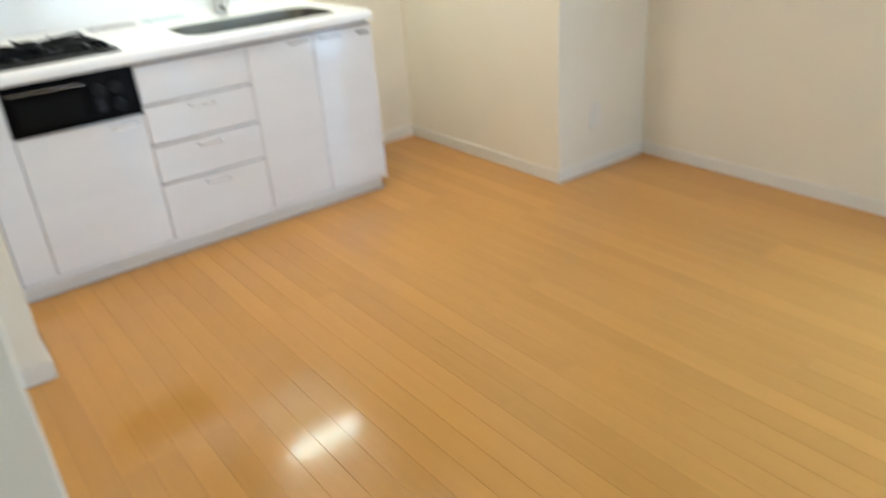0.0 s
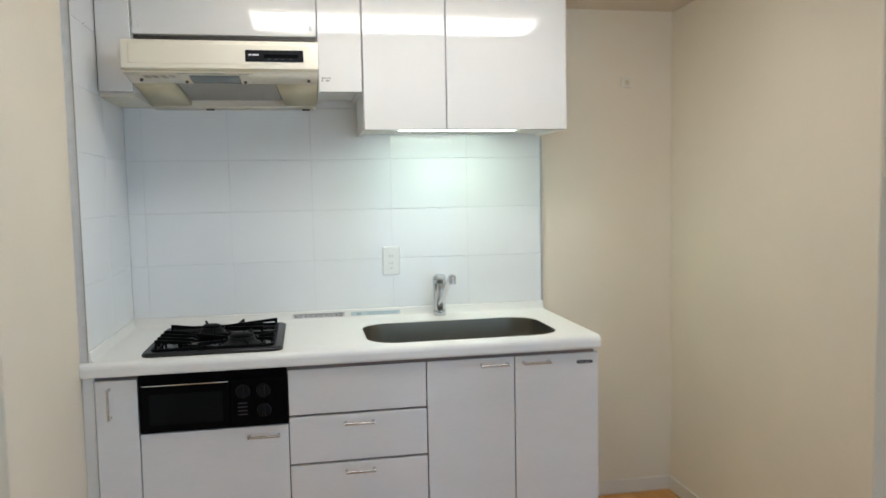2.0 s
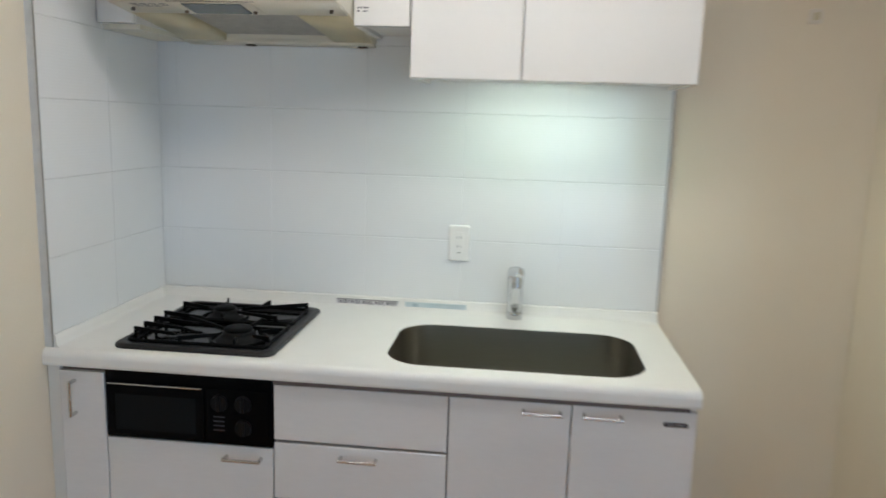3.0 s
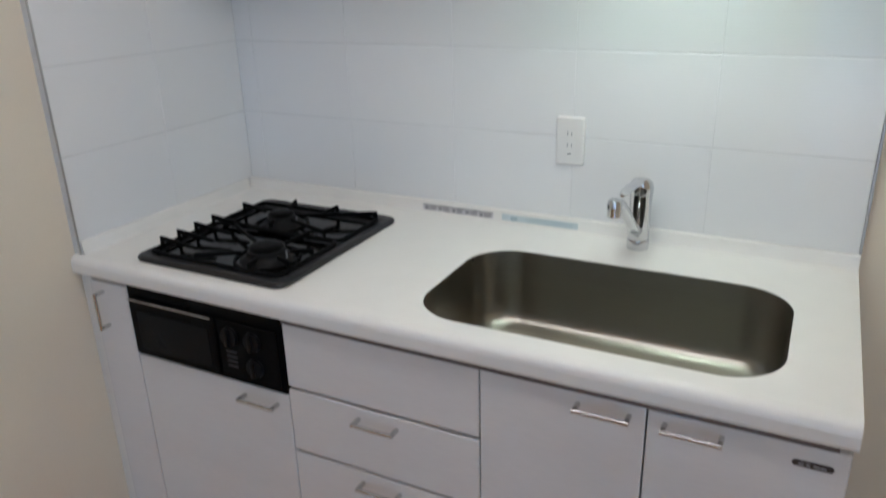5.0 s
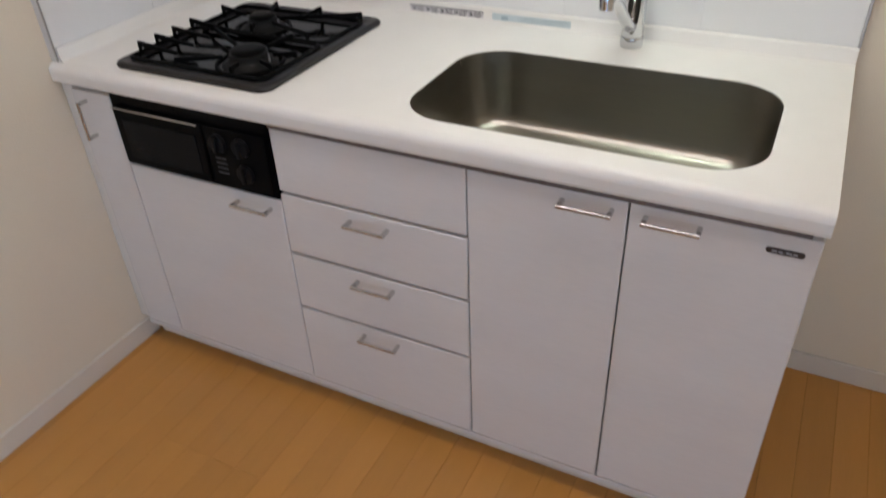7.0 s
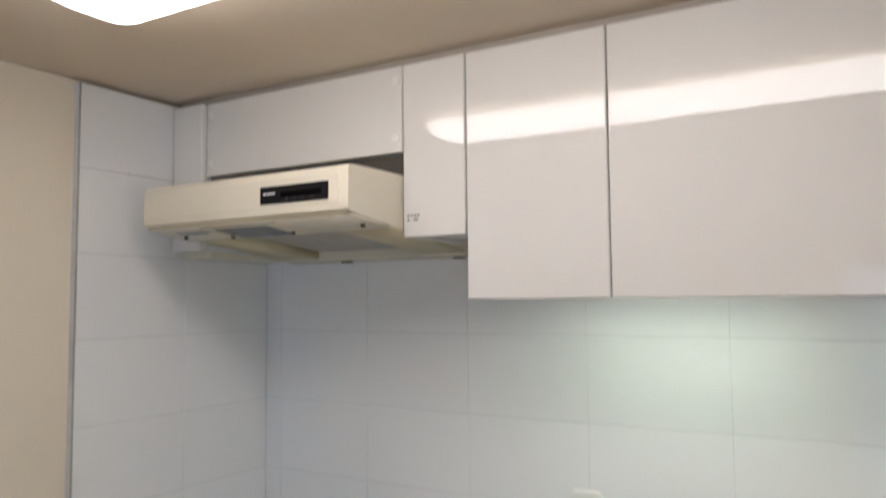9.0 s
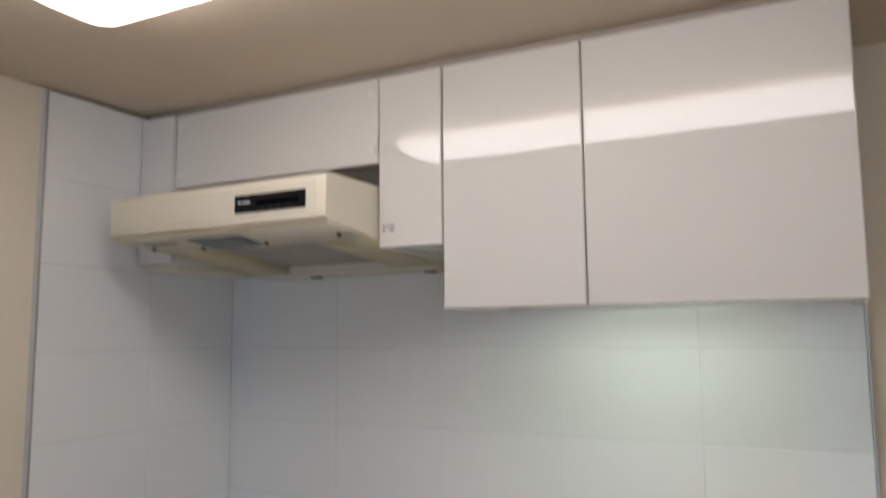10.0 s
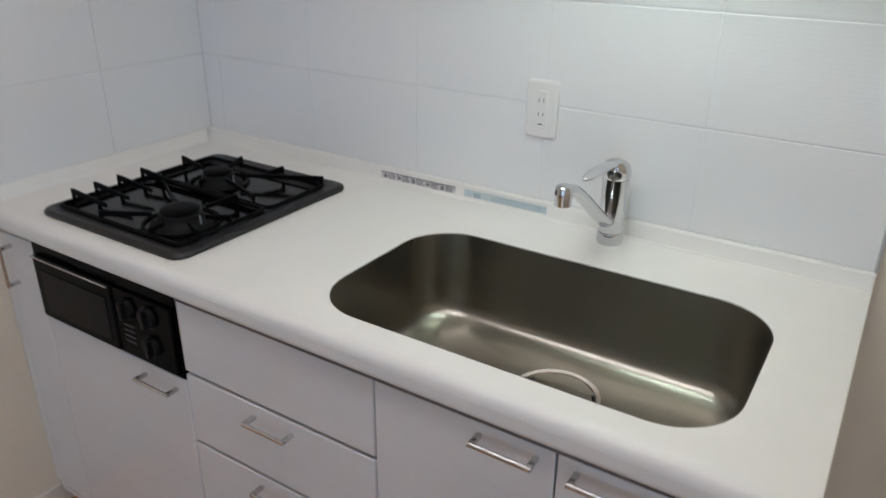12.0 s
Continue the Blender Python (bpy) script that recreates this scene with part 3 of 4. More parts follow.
left_fins = [(0.186, y, 0.300, y, 0.044, 0.034) for y in (-0.543, -0.490, -0.433, -0.372)]
front_box, rear_box = (0.182, 0.556, -0.574, -0.352), (0.184, 0.556, -0.342, -0.168)
grate("grate", *front_box, left_fins + radial(0.452, -0.482, 0.055, *front_box, (20, 80, 150, 215, 285, 335), 0.034), "black iron grate over the large burner")
rear_fins = [(0.190, -0.258, 0.275, -0.268, 0.044, 0.036), (0.298, -0.170, 0.314, -0.225, 0.040, 0.034), (0.435, -0.170, 0.420, -0.225, 0.040, 0.034)]
grate("grate", *rear_box, rear_fins + radial(0.330, -0.275, 0.048, *rear_box, (-75, -20, 25), 0.038), "black iron grate over the small rear burner")

# ---- labels on the splash lip, outlet ----
strip1 = thing("safety_label", (0.715, -0.0245, 0.863), "long white printed safety label on the splash lip", "label")
part("paper", box(0.611, 0.818, -0.0248, -0.0232, 0.8545, 0.8735), LABEL_WHITE, strip1)
bm = bmesh.new()
add_box(bm, 0.611, 0.818, -0.0252, -0.0245, 0.8712, 0.8735)
add_box(bm, 0.611, 0.818, -0.0252, -0.0245, 0.8545, 0.8564)
for i in range(5):
    x = 0.618 + i * 0.040
    add_box(bm, x, x + 0.0012, -0.0252, -0.0245, 0.8565, 0.8715)
    add_box(bm, x + 0.003, x + 0.010, -0.0252, -0.0245, 0.8590 + 0.002 * (i % 2), 0.8685)
part("print", bm, INK_MID, strip1, "dark printed rules and pictograms")
for i in range(5):
    x = 0.631 + i * 0.040
    for j, z in enumerate((0.8575, 0.8603, 0.8631, 0.8659, 0.8687)):
        part("text_line", box(x, x + 0.018 + 0.002 * ((i + j) % 4), -0.0252, -0.0245, z, z + 0.0013), INK_MID, strip1)
strip2 = thing("care_label", (0.943, -0.0245, 0.863), "long pale blue printed care label on the splash lip", "label")
part("paper", box(0.842, 1.043, -0.0248, -0.0232, 0.8545, 0.8735), LABEL_BLUE, strip2)
bm = box(0.866, 0.884, -0.0252, -0.0245, 0.8585, 0.869)
add_box(bm, 0.925, 1.035, -0.0252, -0.0245, 0.869, 0.8705)
for z in (0.859, 0.8625, 0.866):
    add_box(bm, 0.910, 1.030, -0.0252, -0.0245, z, z + 0.0009)
part("print", bm, INK_BLUE, strip2)

outlet = thing("wall_outlet", (1.0125, -0.012, 1.075), "white double wall outlet on the tiled splashback", "outlet")
part("plate", plate(0.977, 1.048, 1.016, 1.134, -0.0085, 0.010, 0.009, 0.005), PLASTIC_WHITE, outlet)
part("module", box(0.999, 1.026, -0.0193, -0.0175, 1.037, 1.113, 0.0008), PLASTIC_WHITE, outlet)
for z in (1.094, 1.066):
    for x in (1.0075, 1.0175):
        part("slot", box(x - 0.0011, x + 0.0011, -0.0197, -0.0190, z - 0.004, z + 0.004), INK_GREY, outlet)
part("earth_slot", box(1.008, 1.017, -0.0197, -0.0190, 1.044, 1.0465), INK, outlet)

# ---- wall cabinets ----
UF = -0.352      # front plane of the wall cabinets
UT = 2.087


def wall_cabinet(x0, x1, z0, label, back=-0.0085, UF=UF, lift=(0.001, 0.001)):
    c = thing("wall_cabinet", ((x0 + x1) / 2, -0.18, z0), label, "cabinet", "wall cabinets over the worktop")
    bm = box(x0 + 0.0001, x0 + 0.016, UF + 0.020, back, z0 + lift[0], UT)
    add_box(bm, x1 - 0.016, x1 - 0.0001, UF + 0.020, back, z0 + lift[1], UT)
    add_box(bm, x0 + 0.016, x1 - 0.016, UF + 0.020, back, z0 + 0.012, z0 + 0.028)
    add_box(bm, x0 + 0.016, x1 - 0.016, UF + 0.020, back, UT - 0.016, UT)
    add_box(bm, x0 + 0.016, x1 - 0.016, back - 0.006, back, z0 + 0.028, UT - 0.016)
    part("body", bm, CARCASS, c)
    d = part("door", box(x0 + 0.0015, x1 - 0.0015, UF, UF + 0.019, z0, UT, 0.0035, 3), DOOR_WHITE, c)
    return c, d


slim_up, sd = wall_cabinet(0.0125, 0.1235, 1.703, "narrow glossy white filler cabinet beside the tiled wall", UF=-0.366)
part("shelf_stub", box(0.0105, 0.1215, UF + 0.02, -0.0085, 1.690, 1.7035), HOOD_CREAM, slim_up)
nar, nd = wall_cabinet(0.733, 0.888, 1.708, "narrow glossy white wall cabinet beside the hood")
bm = bmesh.new()
for i, w in enumerate((0.006, 0.005, 0.007, 0.005)):
    add_box(bm, 0.745 + i * 0.0085, 0.745 + i * 0.0085 + w, UF - 0.0006, UF + 0.0005, 1.753, 1.757)
    if i != 1:
        add_box(bm, 0.745 + i * 0.0075, 0.745 + i * 0.0075 + w, UF - 0.0006, UF + 0.0005, 1.744, 1.748)
part("print", bm, INK_MID, nd, "tiny dark printed bars")
wall_cabinet(0.889, 1.189, 1.575, "glossy white wall cabinet reflecting the ceiling lamp", lift=(0.001, 0.012))
bigup, bigd = wall_cabinet(1.189, 1.647, 1.575, "wide glossy white wall cabinet at the end", lift=(0.012, 0.001))

topfill = thing("cornice_strip", (0.83, -0.30, UT), "beige filler strip between cabinets and ceiling", "filler strip")
part("strip", box(0.010, 1.646, -0.337, -0.320, UT + 0.001, CEIL - 0.0005), CORNICE, topfill)

panel = thing("hood_cover_panel", (0.428, -0.34, 1.895), "glossy white cover panel above the range hood", "panel")
part("board", box(0.1245, 0.7315, UF, UF + 0.018, 1.896, UT, 0.003, 3), DOOR_WHITE, panel)
part("backing", box(0.1245, 0.7315, UF + 0.020, UF + 0.030, 1.845, UT, 0.001), CARCASS, panel)
for x in (0.139, 0.716):
    for z in (1.927, 2.056):
        part("screw_cap", add_rings(bmesh.new(), [[(x + r * math.cos(i * math.tau / 18), y, z + r * math.sin(i * math.tau / 18)) for i in range(18)] for r, y in ((0.0105, UF), (0.0105, UF - 0.002), (0.008, UF - 0.0035))]), PLASTIC_WHITE, panel)
bm = bmesh.new()
for i in range(70):
    for j in range(3):
        x = 0.131 + i * 0.0086 + (j % 2) * 0.0043
        add_cyl(bm, (x, UF + 0.0135, 1.858 + j * 0.0095), (x, UF + 0.0128, 1.858 + j * 0.0095), 0.0029, n=6)
gp = part("grille", box(0.127, 0.730, UF + 0.0135, UF + 0.0195, 1.846, 1.8945), GRILLE, panel, "perforated metal strip above the hood")
part("perforation", bm, SHADOW_GAP, gp)

# ---- range hood ----
hood = thing("range_hood", (0.43, -0.3, 1.69), "cream painted shallow range hood with dark control strip", "range hood")
HX0, HX1, HF = 0.1265, 0.7305, -0.540
prof = [(HF + 0.006, 1.750), (HF + 0.001, 1.754), (HF, 1.760), (HF + 0.002, 1.834), (HF + 0.006, 1.8405), (HF + 0.012, 1.843), (UF - 0.003, 1.845)]
under = lambda y: 1.750 - 0.113 * (y - HF)
prof += [(-0.012, 1.845), (-0.012, 1.697), (-0.03, 1.692)]
# shell without its underside, which is built of rails round the recess
front_low = (HF + 0.02, under(HF + 0.02))
recess = [(-0.075, under(-0.075)), (-0.077, 1.728), (-0.393, 1.768), (-0.395, under(-0.395))]
bm = prism_x(prof + recess + [front_low], HX0 + 0.004, HX1 - 0.004)
for a, b in ((HX0, HX0 + 0.004), (HX1 - 0.004, HX1)):
    end = prism_x(prof + [front_low], a, b)
    me = bpy.data.meshes.new("end")
    end.to_mesh(me)
    bm.from_mesh(me)
    bpy.data.meshes.remove(me)
part("shell", bm, HOOD_CREAM, hood)


def slab_under(name, corners, y_depth, thick, material, parent, label=""):
    """A plate under the sloping underside; corners are (x, y)."""
    bm = bmesh.new()
    add_rings(bm, [[(x, y, under(y) - y_depth) for x, y in corners], [(x, y, under(y) - y_depth - thick) for x, y in corners]])
    return part(name, bm, material, parent, label)


slab_under("front_rail", [(HX0 + 0.002, HF + 0.012), (HX1 - 0.002, HF + 0.012), (HX1 - 0.002, -0.395), (HX0 + 0.002, -0.395)], 0.001, 0.006, HOOD_CREAM, hood)
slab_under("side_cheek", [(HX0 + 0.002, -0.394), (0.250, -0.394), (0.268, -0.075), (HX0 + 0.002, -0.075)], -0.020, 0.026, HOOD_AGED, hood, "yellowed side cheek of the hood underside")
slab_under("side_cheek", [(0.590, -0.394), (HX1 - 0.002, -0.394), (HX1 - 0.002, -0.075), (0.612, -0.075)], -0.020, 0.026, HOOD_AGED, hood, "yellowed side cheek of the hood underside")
slab_under("rear_rail", [(HX0 + 0.002, -0.074), (HX1 - 0.002, -0.074), (HX1 - 0.002, -0.013), (HX0 + 0.002, -0.013)], 0.001, 0.008, HOOD_CREAM, hood)
flt = slab_under("filter", [(0.252, -0.393), (0.588, -0.393), (0.610, -0.078), (0.270, -0.078)], -0.016, 0.002, FILTER_DARK, hood, "grey metal mesh grease filter")
bm = bmesh.new()
for i in range(48):
    x = 0.256 + i * 0.0068
    lean, w, drop = 0.018, 0.0036, -0.0135
    foot = [(x, -0.388), (x + w, -0.388), (x + w + lean, -0.082), (x + lean, -0.082)]
    add_rings(bm, [[(a, b, under(b) - drop - k) for a, b in foot] for k in (0.0, 0.0022)])
part("filter_rib", bm, FILTER_MESH, flt)
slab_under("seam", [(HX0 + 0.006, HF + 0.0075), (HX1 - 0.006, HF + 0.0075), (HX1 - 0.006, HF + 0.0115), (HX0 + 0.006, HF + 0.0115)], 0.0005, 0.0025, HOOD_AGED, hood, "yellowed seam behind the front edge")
slab_under("lamp_seam", [(0.288, -0.518), (0.520, -0.518), (0.520, -0.5155), (0.288, -0.5155)], 0.0055, 0.0022, GRILLE, hood, "thin brown seam beside the lamp")
lampf = slab_under("lamp_frame", [(0.296, -0.515), (0.508, -0.515), (0.508, -0.398), (0.296, -0.398)], 0.0065, 0.002, HOOD_CREAM, hood)
slab_under("lamp_glass", [(0.322, -0.500), (0.478, -0.500), (0.478, -0.408), (0.322, -0.408)], 0.0082, 0.002, LAMP_GLASS, lampf, "greenish grey hood lamp glass")
for x, y in ((0.168, -0.45), (0.306, -0.43), (0.492, -0.43), (0.700, -0.45)):
    z = under(y) - 0.0065
    part("knob", add_rings(bmesh.new(), [circle(Vector((x, y)), r, z - h, 14) for r, h in ((0.0052, 0.0), (0.0052, 0.007), (0.004, 0.009))]), DARK_KNOB, hood, "small brown filter knob")
for x in (0.33, 0.69):
    part("latch", box(x - 0.015, x + 0.015, -0.036, -0.018, 1.679, 1.684, 0.001), DARK_KNOB, hood, "small dark metal latch")
bm = bmesh.new()
for j, y in enumerate((-0.490, -0.478, -0.466)):
    for i in range(4 - (j == 2)):
        x = 0.178 + i * 0.026 + j * 0.003
        add_rings(bm, [[(a, b, under(b) - 0.0071 - k) for a, b in ((x, y), (x + 0.019, y), (x + 0.019, y + 0.005), (x, y + 0.005))] for k in (0, 0.0004)])
part("print", bm, INK_MID, hood, "grey printed bars")
bm = box(HX0 + 0.022, HX1 - 0.022, HF - 0.0012, HF + 0.003, 1.7675, 1.8285, 0.001)
part("front_inset", bm, HOOD_CREAM, hood)
ctl = part("control_panel", box(0.502, 0.684, HF - 0.0042, HF - 0.0005, 1.7755, 1.8125, 0.0018), BLACK_PLASTIC, hood, "black switch strip")
part("slider_recess", box(0.560, 0.668, HF - 0.0048, HF - 0.0035, 1.787, 1.799, 0.0005), OVEN_BLACK, ctl)
bm = bmesh.new()
for i, w in enumerate((0.009, 0.011, 0.009)):
    add_box(bm, 0.512 + i * 0.0115, 0.512 + i * 0.0115 + w, HF - 0.0047, HF - 0.004, 1.7945, 1.799)
part("mark", bm, LABEL_WHITE, ctl)
for x in (0.576, 0.597, 0.618, 0.644):
    part("button", box(x - 0.004, x + 0.004, HF - 0.0060, HF - 0.004, 1.7805, 1.7855, 0.0006), SCREEN, ctl)

# ---- lamps ----
under_lamp = thing("under_cabinet_light", (1.25, -0.27, 1.58), "slim greenish white tube light under the wall cabinet", "lamp")
part("housing", box(1.020, 1.490, -0.275, -0.220, 1.5843, 1.5868, 0.001), PLASTIC_WHITE, under_lamp)
# lip added to block the direct view of the glowing tube
part("front_lip", box(1.010, 1.500, -0.3245, -0.3215, 1.5752, 1.5868, 0.0008), PLASTIC_WHITE, under_lamp, "added white lip that keeps the tube out of sight")
part("tube", box(1.030, 1.480, -0.267, -0.227, 1.5820, 1.5841, 0.001), TUBE, under_lamp, "glowing tube cover")

ceiling_lamp = thing("ceiling_lamp", (1.06, -0.95, CEIL), "long white fluorescent ceiling lamp, switched on", "lamp")
LX0, LX1, LY0, LY1 = 0.48, 1.70, -1.030, -0.850
part("base", box(LX0 + 0.02, LX1 - 0.02, LY0 + 0.02, LY1 - 0.02, CEIL - 0.014, CEIL - 0.0005, 0.002), PLASTIC_WHITE, ceiling_lamp)
lv = [(0.006, CEIL - 0.012, 0.022), (0.0, CEIL - 0.018, 0.026), (0.001, CEIL - 0.030, 0.028), (0.008, CEIL - 0.043, 0.032), (0.022, CEIL - 0.052, 0.036), (0.045, CEIL - 0.056, 0.036)]
part("diffuser", add_rings(bmesh.new(), [round_rect(LX0 + d, LX1 - d, LY0 + d, LY1 - d, r, z, 6) for d, z, r in lv]), DIFFUSER, ceiling_lamp, "glowing white acrylic cover")

det = Vector((1.95, -0.91))
detector = thing("smoke_detector", (1.95, -0.91, CEIL), "round white smoke detector on the ceiling", "smoke detector")
part("base", add_rings(bmesh.new(), [circle(det, r, CEIL - h, 32) for r, h in ((0.052, 0.0005), (0.054, 0.012), (0.050, 0.016))]), PLASTIC_WHITE, detector)
part("sensor_cap", add_rings(bmesh.new(), [circle(det, r, CEIL - h, 32) for r, h in ((0.036, 0.0162), (0.036, 0.030), (0.030, 0.036), (0.012, 0.038))]), PLASTIC_WHITE, detector)

# ---- fittings on the niche wall ----
WY = STEP - 0.0005
remote = thing("water_heater_remote", (2.33, WY, 1.42), "ivory wall remote with small dark display", "remote")
part("case", plate(2.262, 2.380, 1.362, 1.484, WY, 0.018, 0.008, 0.005), PLASTIC_IVORY, remote)
part("cover", box(2.262, 2.282, WY - 0.0205, WY - 0.0175, 1.366, 1.480, 0.0012), PLASTIC_WHITE, remote, "white edge cover")
part("display", box(2.288, 2.324, WY - 0.0192, WY - 0.0175, 1.430, 1.464, 0.0005), SCREEN, remote)
for x in (2.340, 2.364):
    for z in (1.445, 1.405):
        part("button", box(x - 0.0055, x + 0.0055, WY - 0.0200, WY - 0.0175, z - 0.006, z + 0.008, 0.001), BADGE, remote)

intercom = thing("intercom", (2.56, WY, 1.41), "ivory door intercom with corded handset and grey strip", "intercom")
part("base", box(2.466, 2.640, WY - 0.030, WY, 1.295, 1.540, 0.006, 3), PLASTIC_IVORY, intercom)
part("speaker_strip", box(2.588, 2.634, WY - 0.0325, WY - 0.0295, 1.303, 1.535, 0.001), PLASTIC_GREY, intercom, "dark grey speaker strip")
part("call_key", box(2.592, 2.630, WY - 0.0350, WY - 0.0315, 1.432, 1.476, 0.001), BLACK_PLASTIC, intercom, "black call key")
hp = [(2.525, WY - 0.045, 1.325), (2.523, WY - 0.060, 1.35), (2.522, WY - 0.066, 1.42), (2.523, WY - 0.060, 1.49), (2.525, WY - 0.045, 1.518)]
hs = part("handset", add_tube(bmesh.new(), hp, [0.022, 0.024, 0.017, 0.024, 0.022], 12), PLASTIC_IVORY, intercom, "ivory telephone handset")
bm = bmesh.new()
pts = []
for i in range(161):
    u = i / 160
    cx = 2.478 + 0.062 * u - 0.014 * math.sin(u * math.tau)
    cz = 1.305 - 0.088 * math.sin(u * math.pi)
    a = u * math.tau * 24
    pts.append((cx + 0.006 * math.cos(a), WY - 0.020 + 0.006 * math.sin(a), cz))
part("coiled_cord", add_tube(bm, pts, 0.0022, 5), PLASTIC_IVORY, intercom, "coiled ivory cord hanging down")
monitor = thing("door_monitor", (2.724, WY, 1.41), "ivory door monitor with small dark screen", "monitor")
part("case", box(2.643, 2.805, WY - 0.032, WY, 1.293, 1.535, 0.006, 3), PLASTIC_IVORY, monitor)
bez = part("bezel", box(2.664, 2.774, WY - 0.0345, WY - 0.0315, 1.425, 1.520, 0.002), BLACK_PLASTIC, monitor)
part("screen", box(2.677, 2.761, WY - 0.0355, WY - 0.034, 1.437, 1.508, 0.0005), PLASTIC_GREY, bez)
bm = bmesh.new()
for i in range(5):
    add_box(bm, 2.675, 2.765, WY - 0.0326, WY - 0.0315, 1.325 + i * 0.012, 1.328 + i * 0.012)
part("speaker_slot", bm, HOOD_AGED, monitor)
switch = thing("light_switch", (2.34, WY, 1.18), "white wall light switch plate", "switch")
part("plate", plate(2.297, 2.367, 1.118, 1.238, WY, 0.008), BASEBOARD, switch)
part("rocker", box(2.316, 2.348, WY - 0.0115, WY - 0.0075, 1.140, 1.216, 0.0015), PLASTIC_WHITE, switch)
low_outlet = thing("low_wall_outlet", (2.50, WY, 0.28), "white low wall outlet near the floor", "outlet")
part("plate", plate(2.462, 2.532, 0.22, 0.34, WY, 0.008), BASEBOARD, low_outlet)
part("module", box(2.484, 2.510, WY - 0.0095, WY - 0.0075, 0.245, 0.315, 0.001), BASEBOARD, low_outlet)
hook = thing("wall_jack", (2.04, -0.006, 1.80), "small white wall plate high in the niche", "wall plate")
part("plate", plate(2.022, 2.062, 1.780, 1.822, -0.0005, 0.006), BASEBOARD, hook)
part("earth_terminal", box(2.034, 2.050, -0.0105, -0.0065, 1.79, 1.812, 0.002), HOOD_AGED, hook)

tile_hook = thing("wall_hook", (0.002, -0.5, 1.9), "tiny white stick-on hook on the tiles", "hook")
HKX = 0.0045
part("plate", box(HKX, HKX + 0.004, -0.510, -0.490, 1.885, 1.912, 0.0015), INK_GREY, tile_hook)
part("prong", add_tube(bmesh.new(), [(HKX + 0.003, -0.500, 1.897), (HKX + 0.010, -0.500, 1.892), (HKX + 0.013, -0.500, 1.897)], 0.0018, 6), PLASTIC_WHITE, tile_hook)

# ---- metal trim at the tile edges ----
setting("trim", box(1.6505, 1.6560, -0.0135, -0.0005, 0.8817, 2.094, 0.001), TRIM_METAL, "thin metal strip closing the tile edge", "trim")
setting("trim", box(0.0085, 0.0125, -0.6335, -0.6295, 0.852, 2.094, 0.0008), TRIM_METAL, "thin metal strip closing the tile edge", "trim")

# ---- wall tiles ----
ROWS = [0.8825 + 0.2019 * i for i in range(7)]
grout_n = part("grout_bed", box(0.0005, 1.6504, -0.0096, -0.0006, 0.86, 2.094), GROUT, wall_north)
grout_w = part("grout_bed", box(-0.0138, 0.0094, -0.6294, -0.0098, 0.8510, 2.094), GROUT, wall_west)
JV, JH = 0.0003, 0.0010     # half joints: butted sides, open beds


def tile_mesh(w, h, along):
    """A glazed tile with pillowed edges, its centre at the back."""
    bm = bmesh.new()
    out = [(-w / 2, -h / 2), (w / 2, -h / 2), (w / 2, h / 2), (-w / 2, h / 2)]
    e = 0.0016
    lev = [(0, 0.0), (0, 0.0034), (e * 0.4, 0.0044), (e, 0.0048)]
    rings = []
    for d, t in lev:
        ring = []
        for a, b in out:
            a2, b2 = a - math.copysign(d * 0.45, a), b - math.copysign(d, b)
            ring.append((a2, -t, b2) if along == "x" else (t, a2, b2))
        rings.append(ring)
    add_rings(bm, rings, False, True)
    finish(bm, False)
    me = bpy.data.meshes.new("tile")
    bm.to_mesh(me)
    bm.free()
    me.materials.append(TILE)
    return me


MESHES = {}


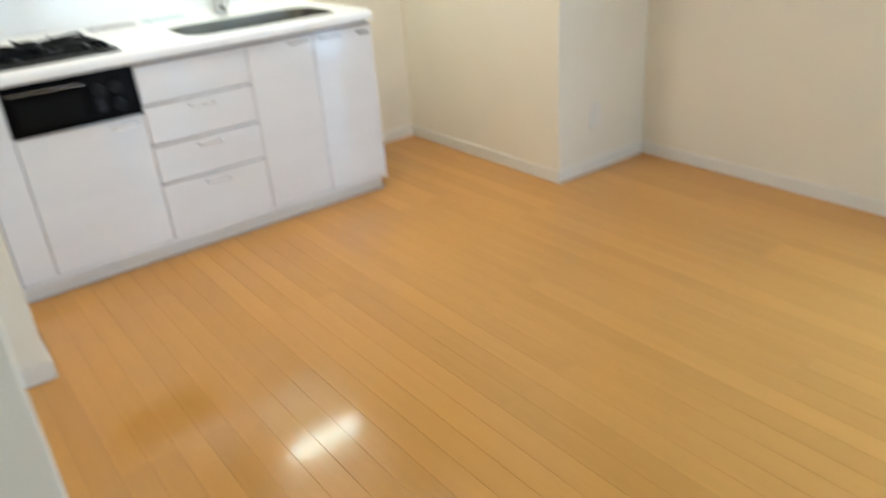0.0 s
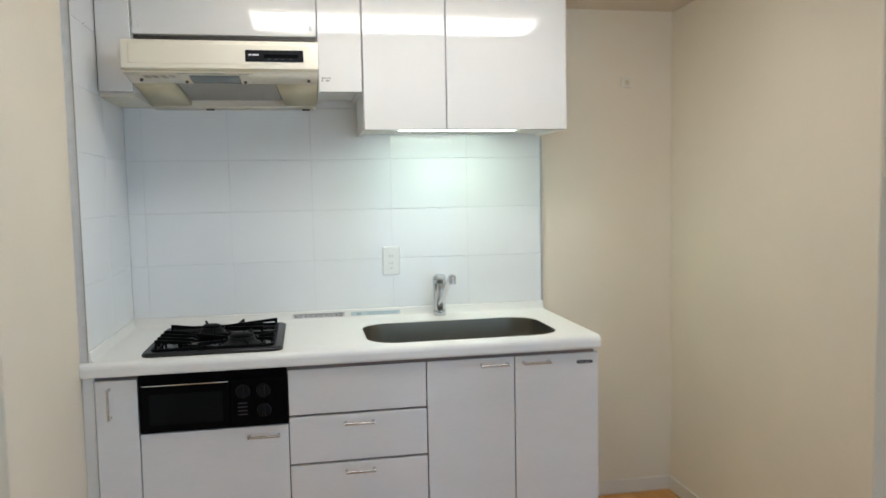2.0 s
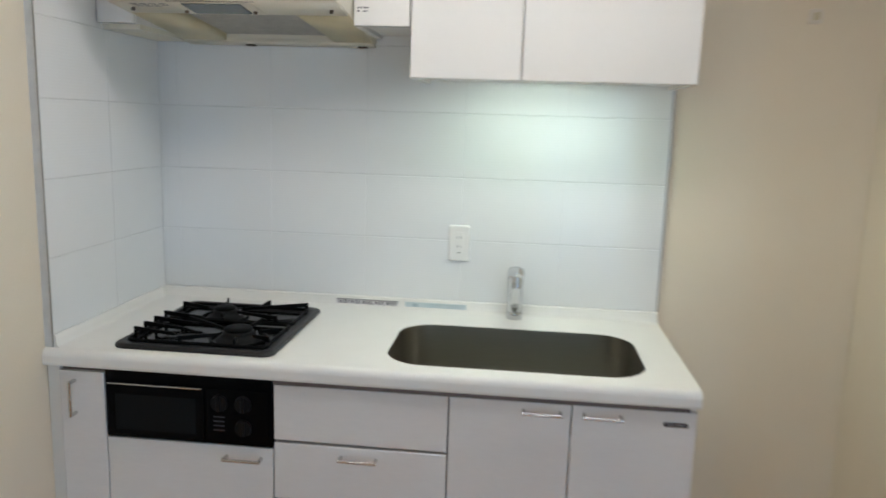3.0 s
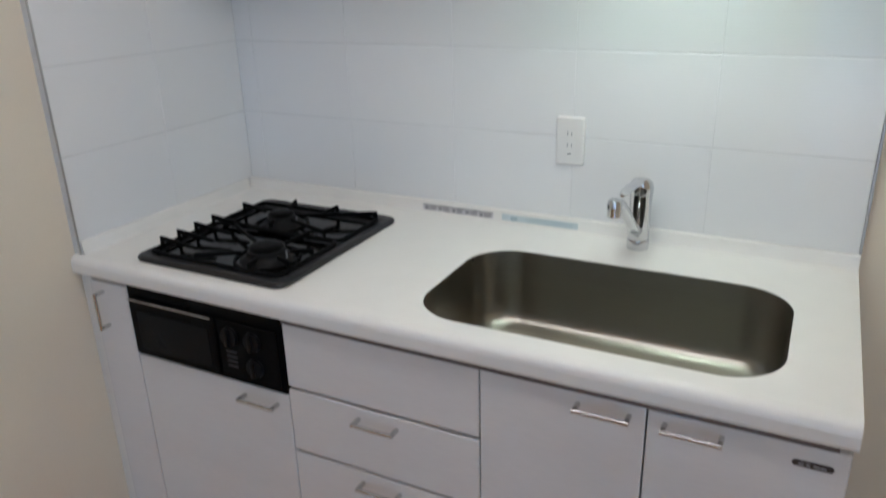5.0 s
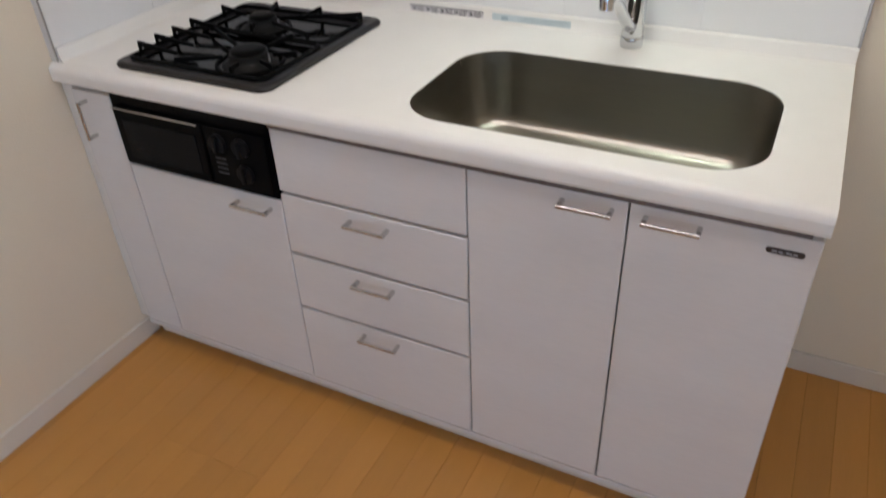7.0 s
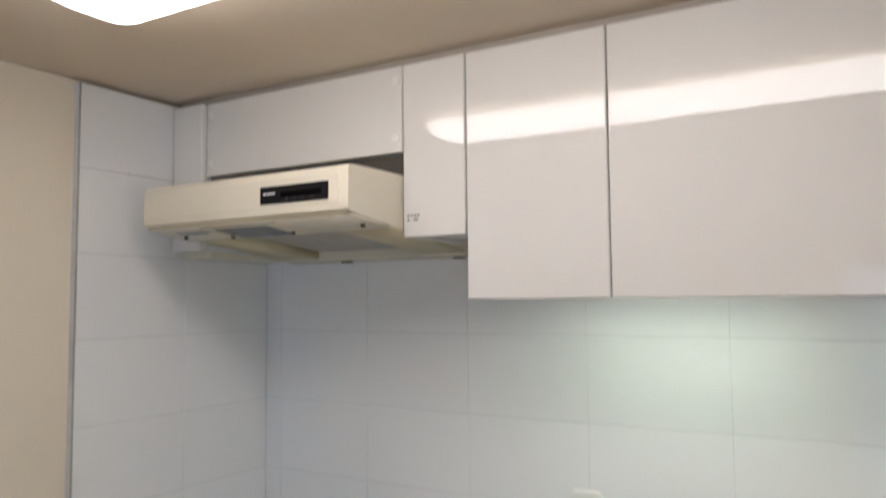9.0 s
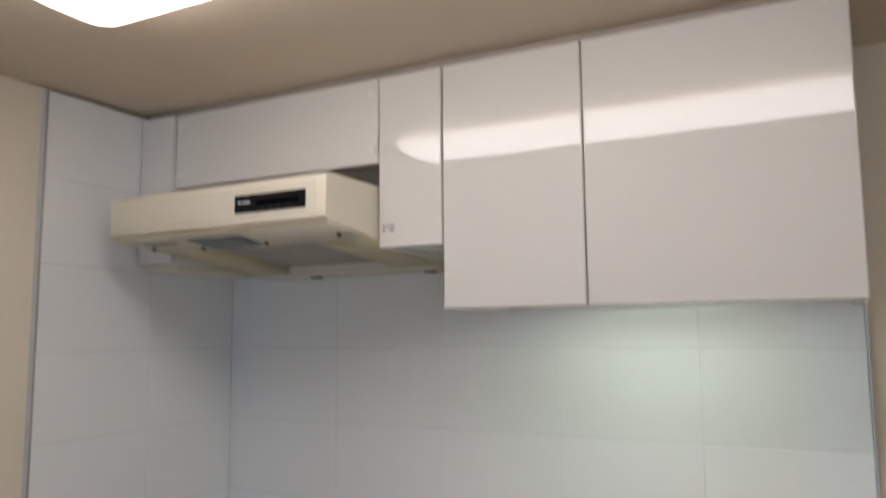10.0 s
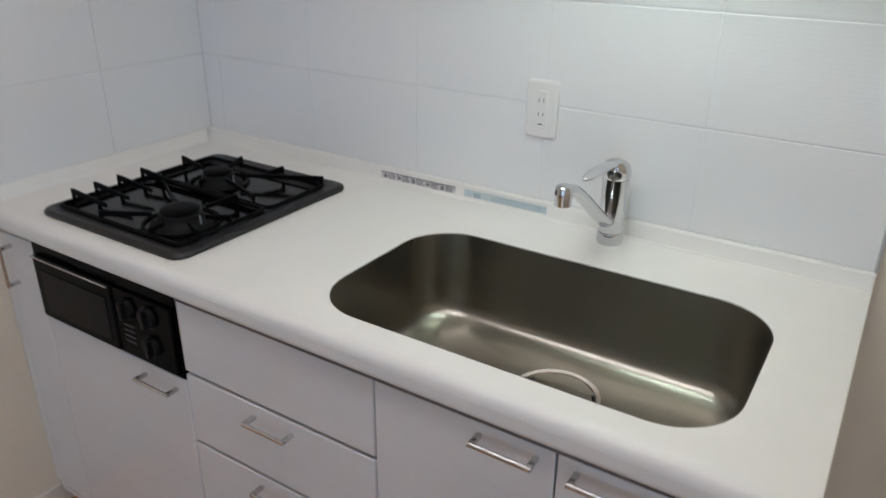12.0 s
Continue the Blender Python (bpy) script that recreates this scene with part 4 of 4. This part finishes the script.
def lay(parent, along, a0, a1, z0, z1):
    w, h = a1 - a0 - 2 * JV, z1 - z0 - 2 * JH
    key = (along, round(w, 4), round(h, 4))
    if key not in MESHES:
        MESHES[key] = tile_mesh(w, h, along)
    ob = new("tile", MESHES[key])
    c = (a0 + a1) / 2
    ob.location = (c, -0.0060, (z0 + z1) / 2) if along == "x" else (0.0060, c, (z0 + z1) / 2)
    tilt = radians(random.uniform(-0.12, 0.12))
    ob.rotation_euler = (tilt, 0, radians(random.uniform(-0.1, 0.1))) if along == "x" else (0, tilt, radians(random.uniform(-0.1, 0.1)))
    ob.parent = parent


cols = [0.0112, 0.071] + [0.387 + 0.3158 * i for i in range(5)]
cols[-1] = 1.6502
for z0, z1 in zip(ROWS, ROWS[1:]):
    for a0, a1 in zip(cols, cols[1:]):
        lay(wall_north, "x", a0, a1, z0, min(z1, 2.0938))
    for a0, a1 in ((-0.6293, -0.3155), (-0.3155, -0.0112)):
        lay(wall_west, "y", a0, a1, z0, min(z1, 2.0938))

# ---- floor strips ----
floor = thing("floor", (0, 0, -0.012), "glossy honey brown wood strip flooring", "floor", kind="structure")
PW, PL = 0.0758, 1.818
plank_meshes = {}


def plank_mesh(w, length):
    key = (round(w, 4), round(length, 3))
    if key not in plank_meshes:
        bm = bmesh.new()
        lev = [(0, -0.012), (0, -0.0004), (0.0005, 0.0)]
        add_rings(bm, [[(-w / 2 + d, -length / 2 + d, z), (w / 2 - d, -length / 2 + d, z), (w / 2 - d, length / 2 - d, z), (-w / 2 + d, length / 2 - d, z)] for d, z in lev], False, True)
        finish(bm, False)
        me = bpy.data.meshes.new("plank")
        bm.to_mesh(me)
        bm.free()
        me.materials.append(FLOOR_WOOD)
        plank_meshes[key] = me
    return plank_meshes[key]


n_strips = int((RIGHT - LEFT) / PW) + 1
for i in range(n_strips):
    x0 = LEFT + i * PW
    w = min(PW, RIGHT - x0) - 0.0005
    if w < 0.01:
        continue
    y = 0.0 + (0.0, 0.909, 0.455, 1.364)[(i // 4) % 4]
    while y > BACK:
        top, bottom = min(y, 0.0), max(y - PL, BACK)
        if top - bottom > 0.03:
            ob = new("plank", plank_mesh(w, top - bottom - 0.0006))
            ob.location = (x0 + w / 2, (top + bottom) / 2, 0.012)
            ob.parent = floor
        y -= PL
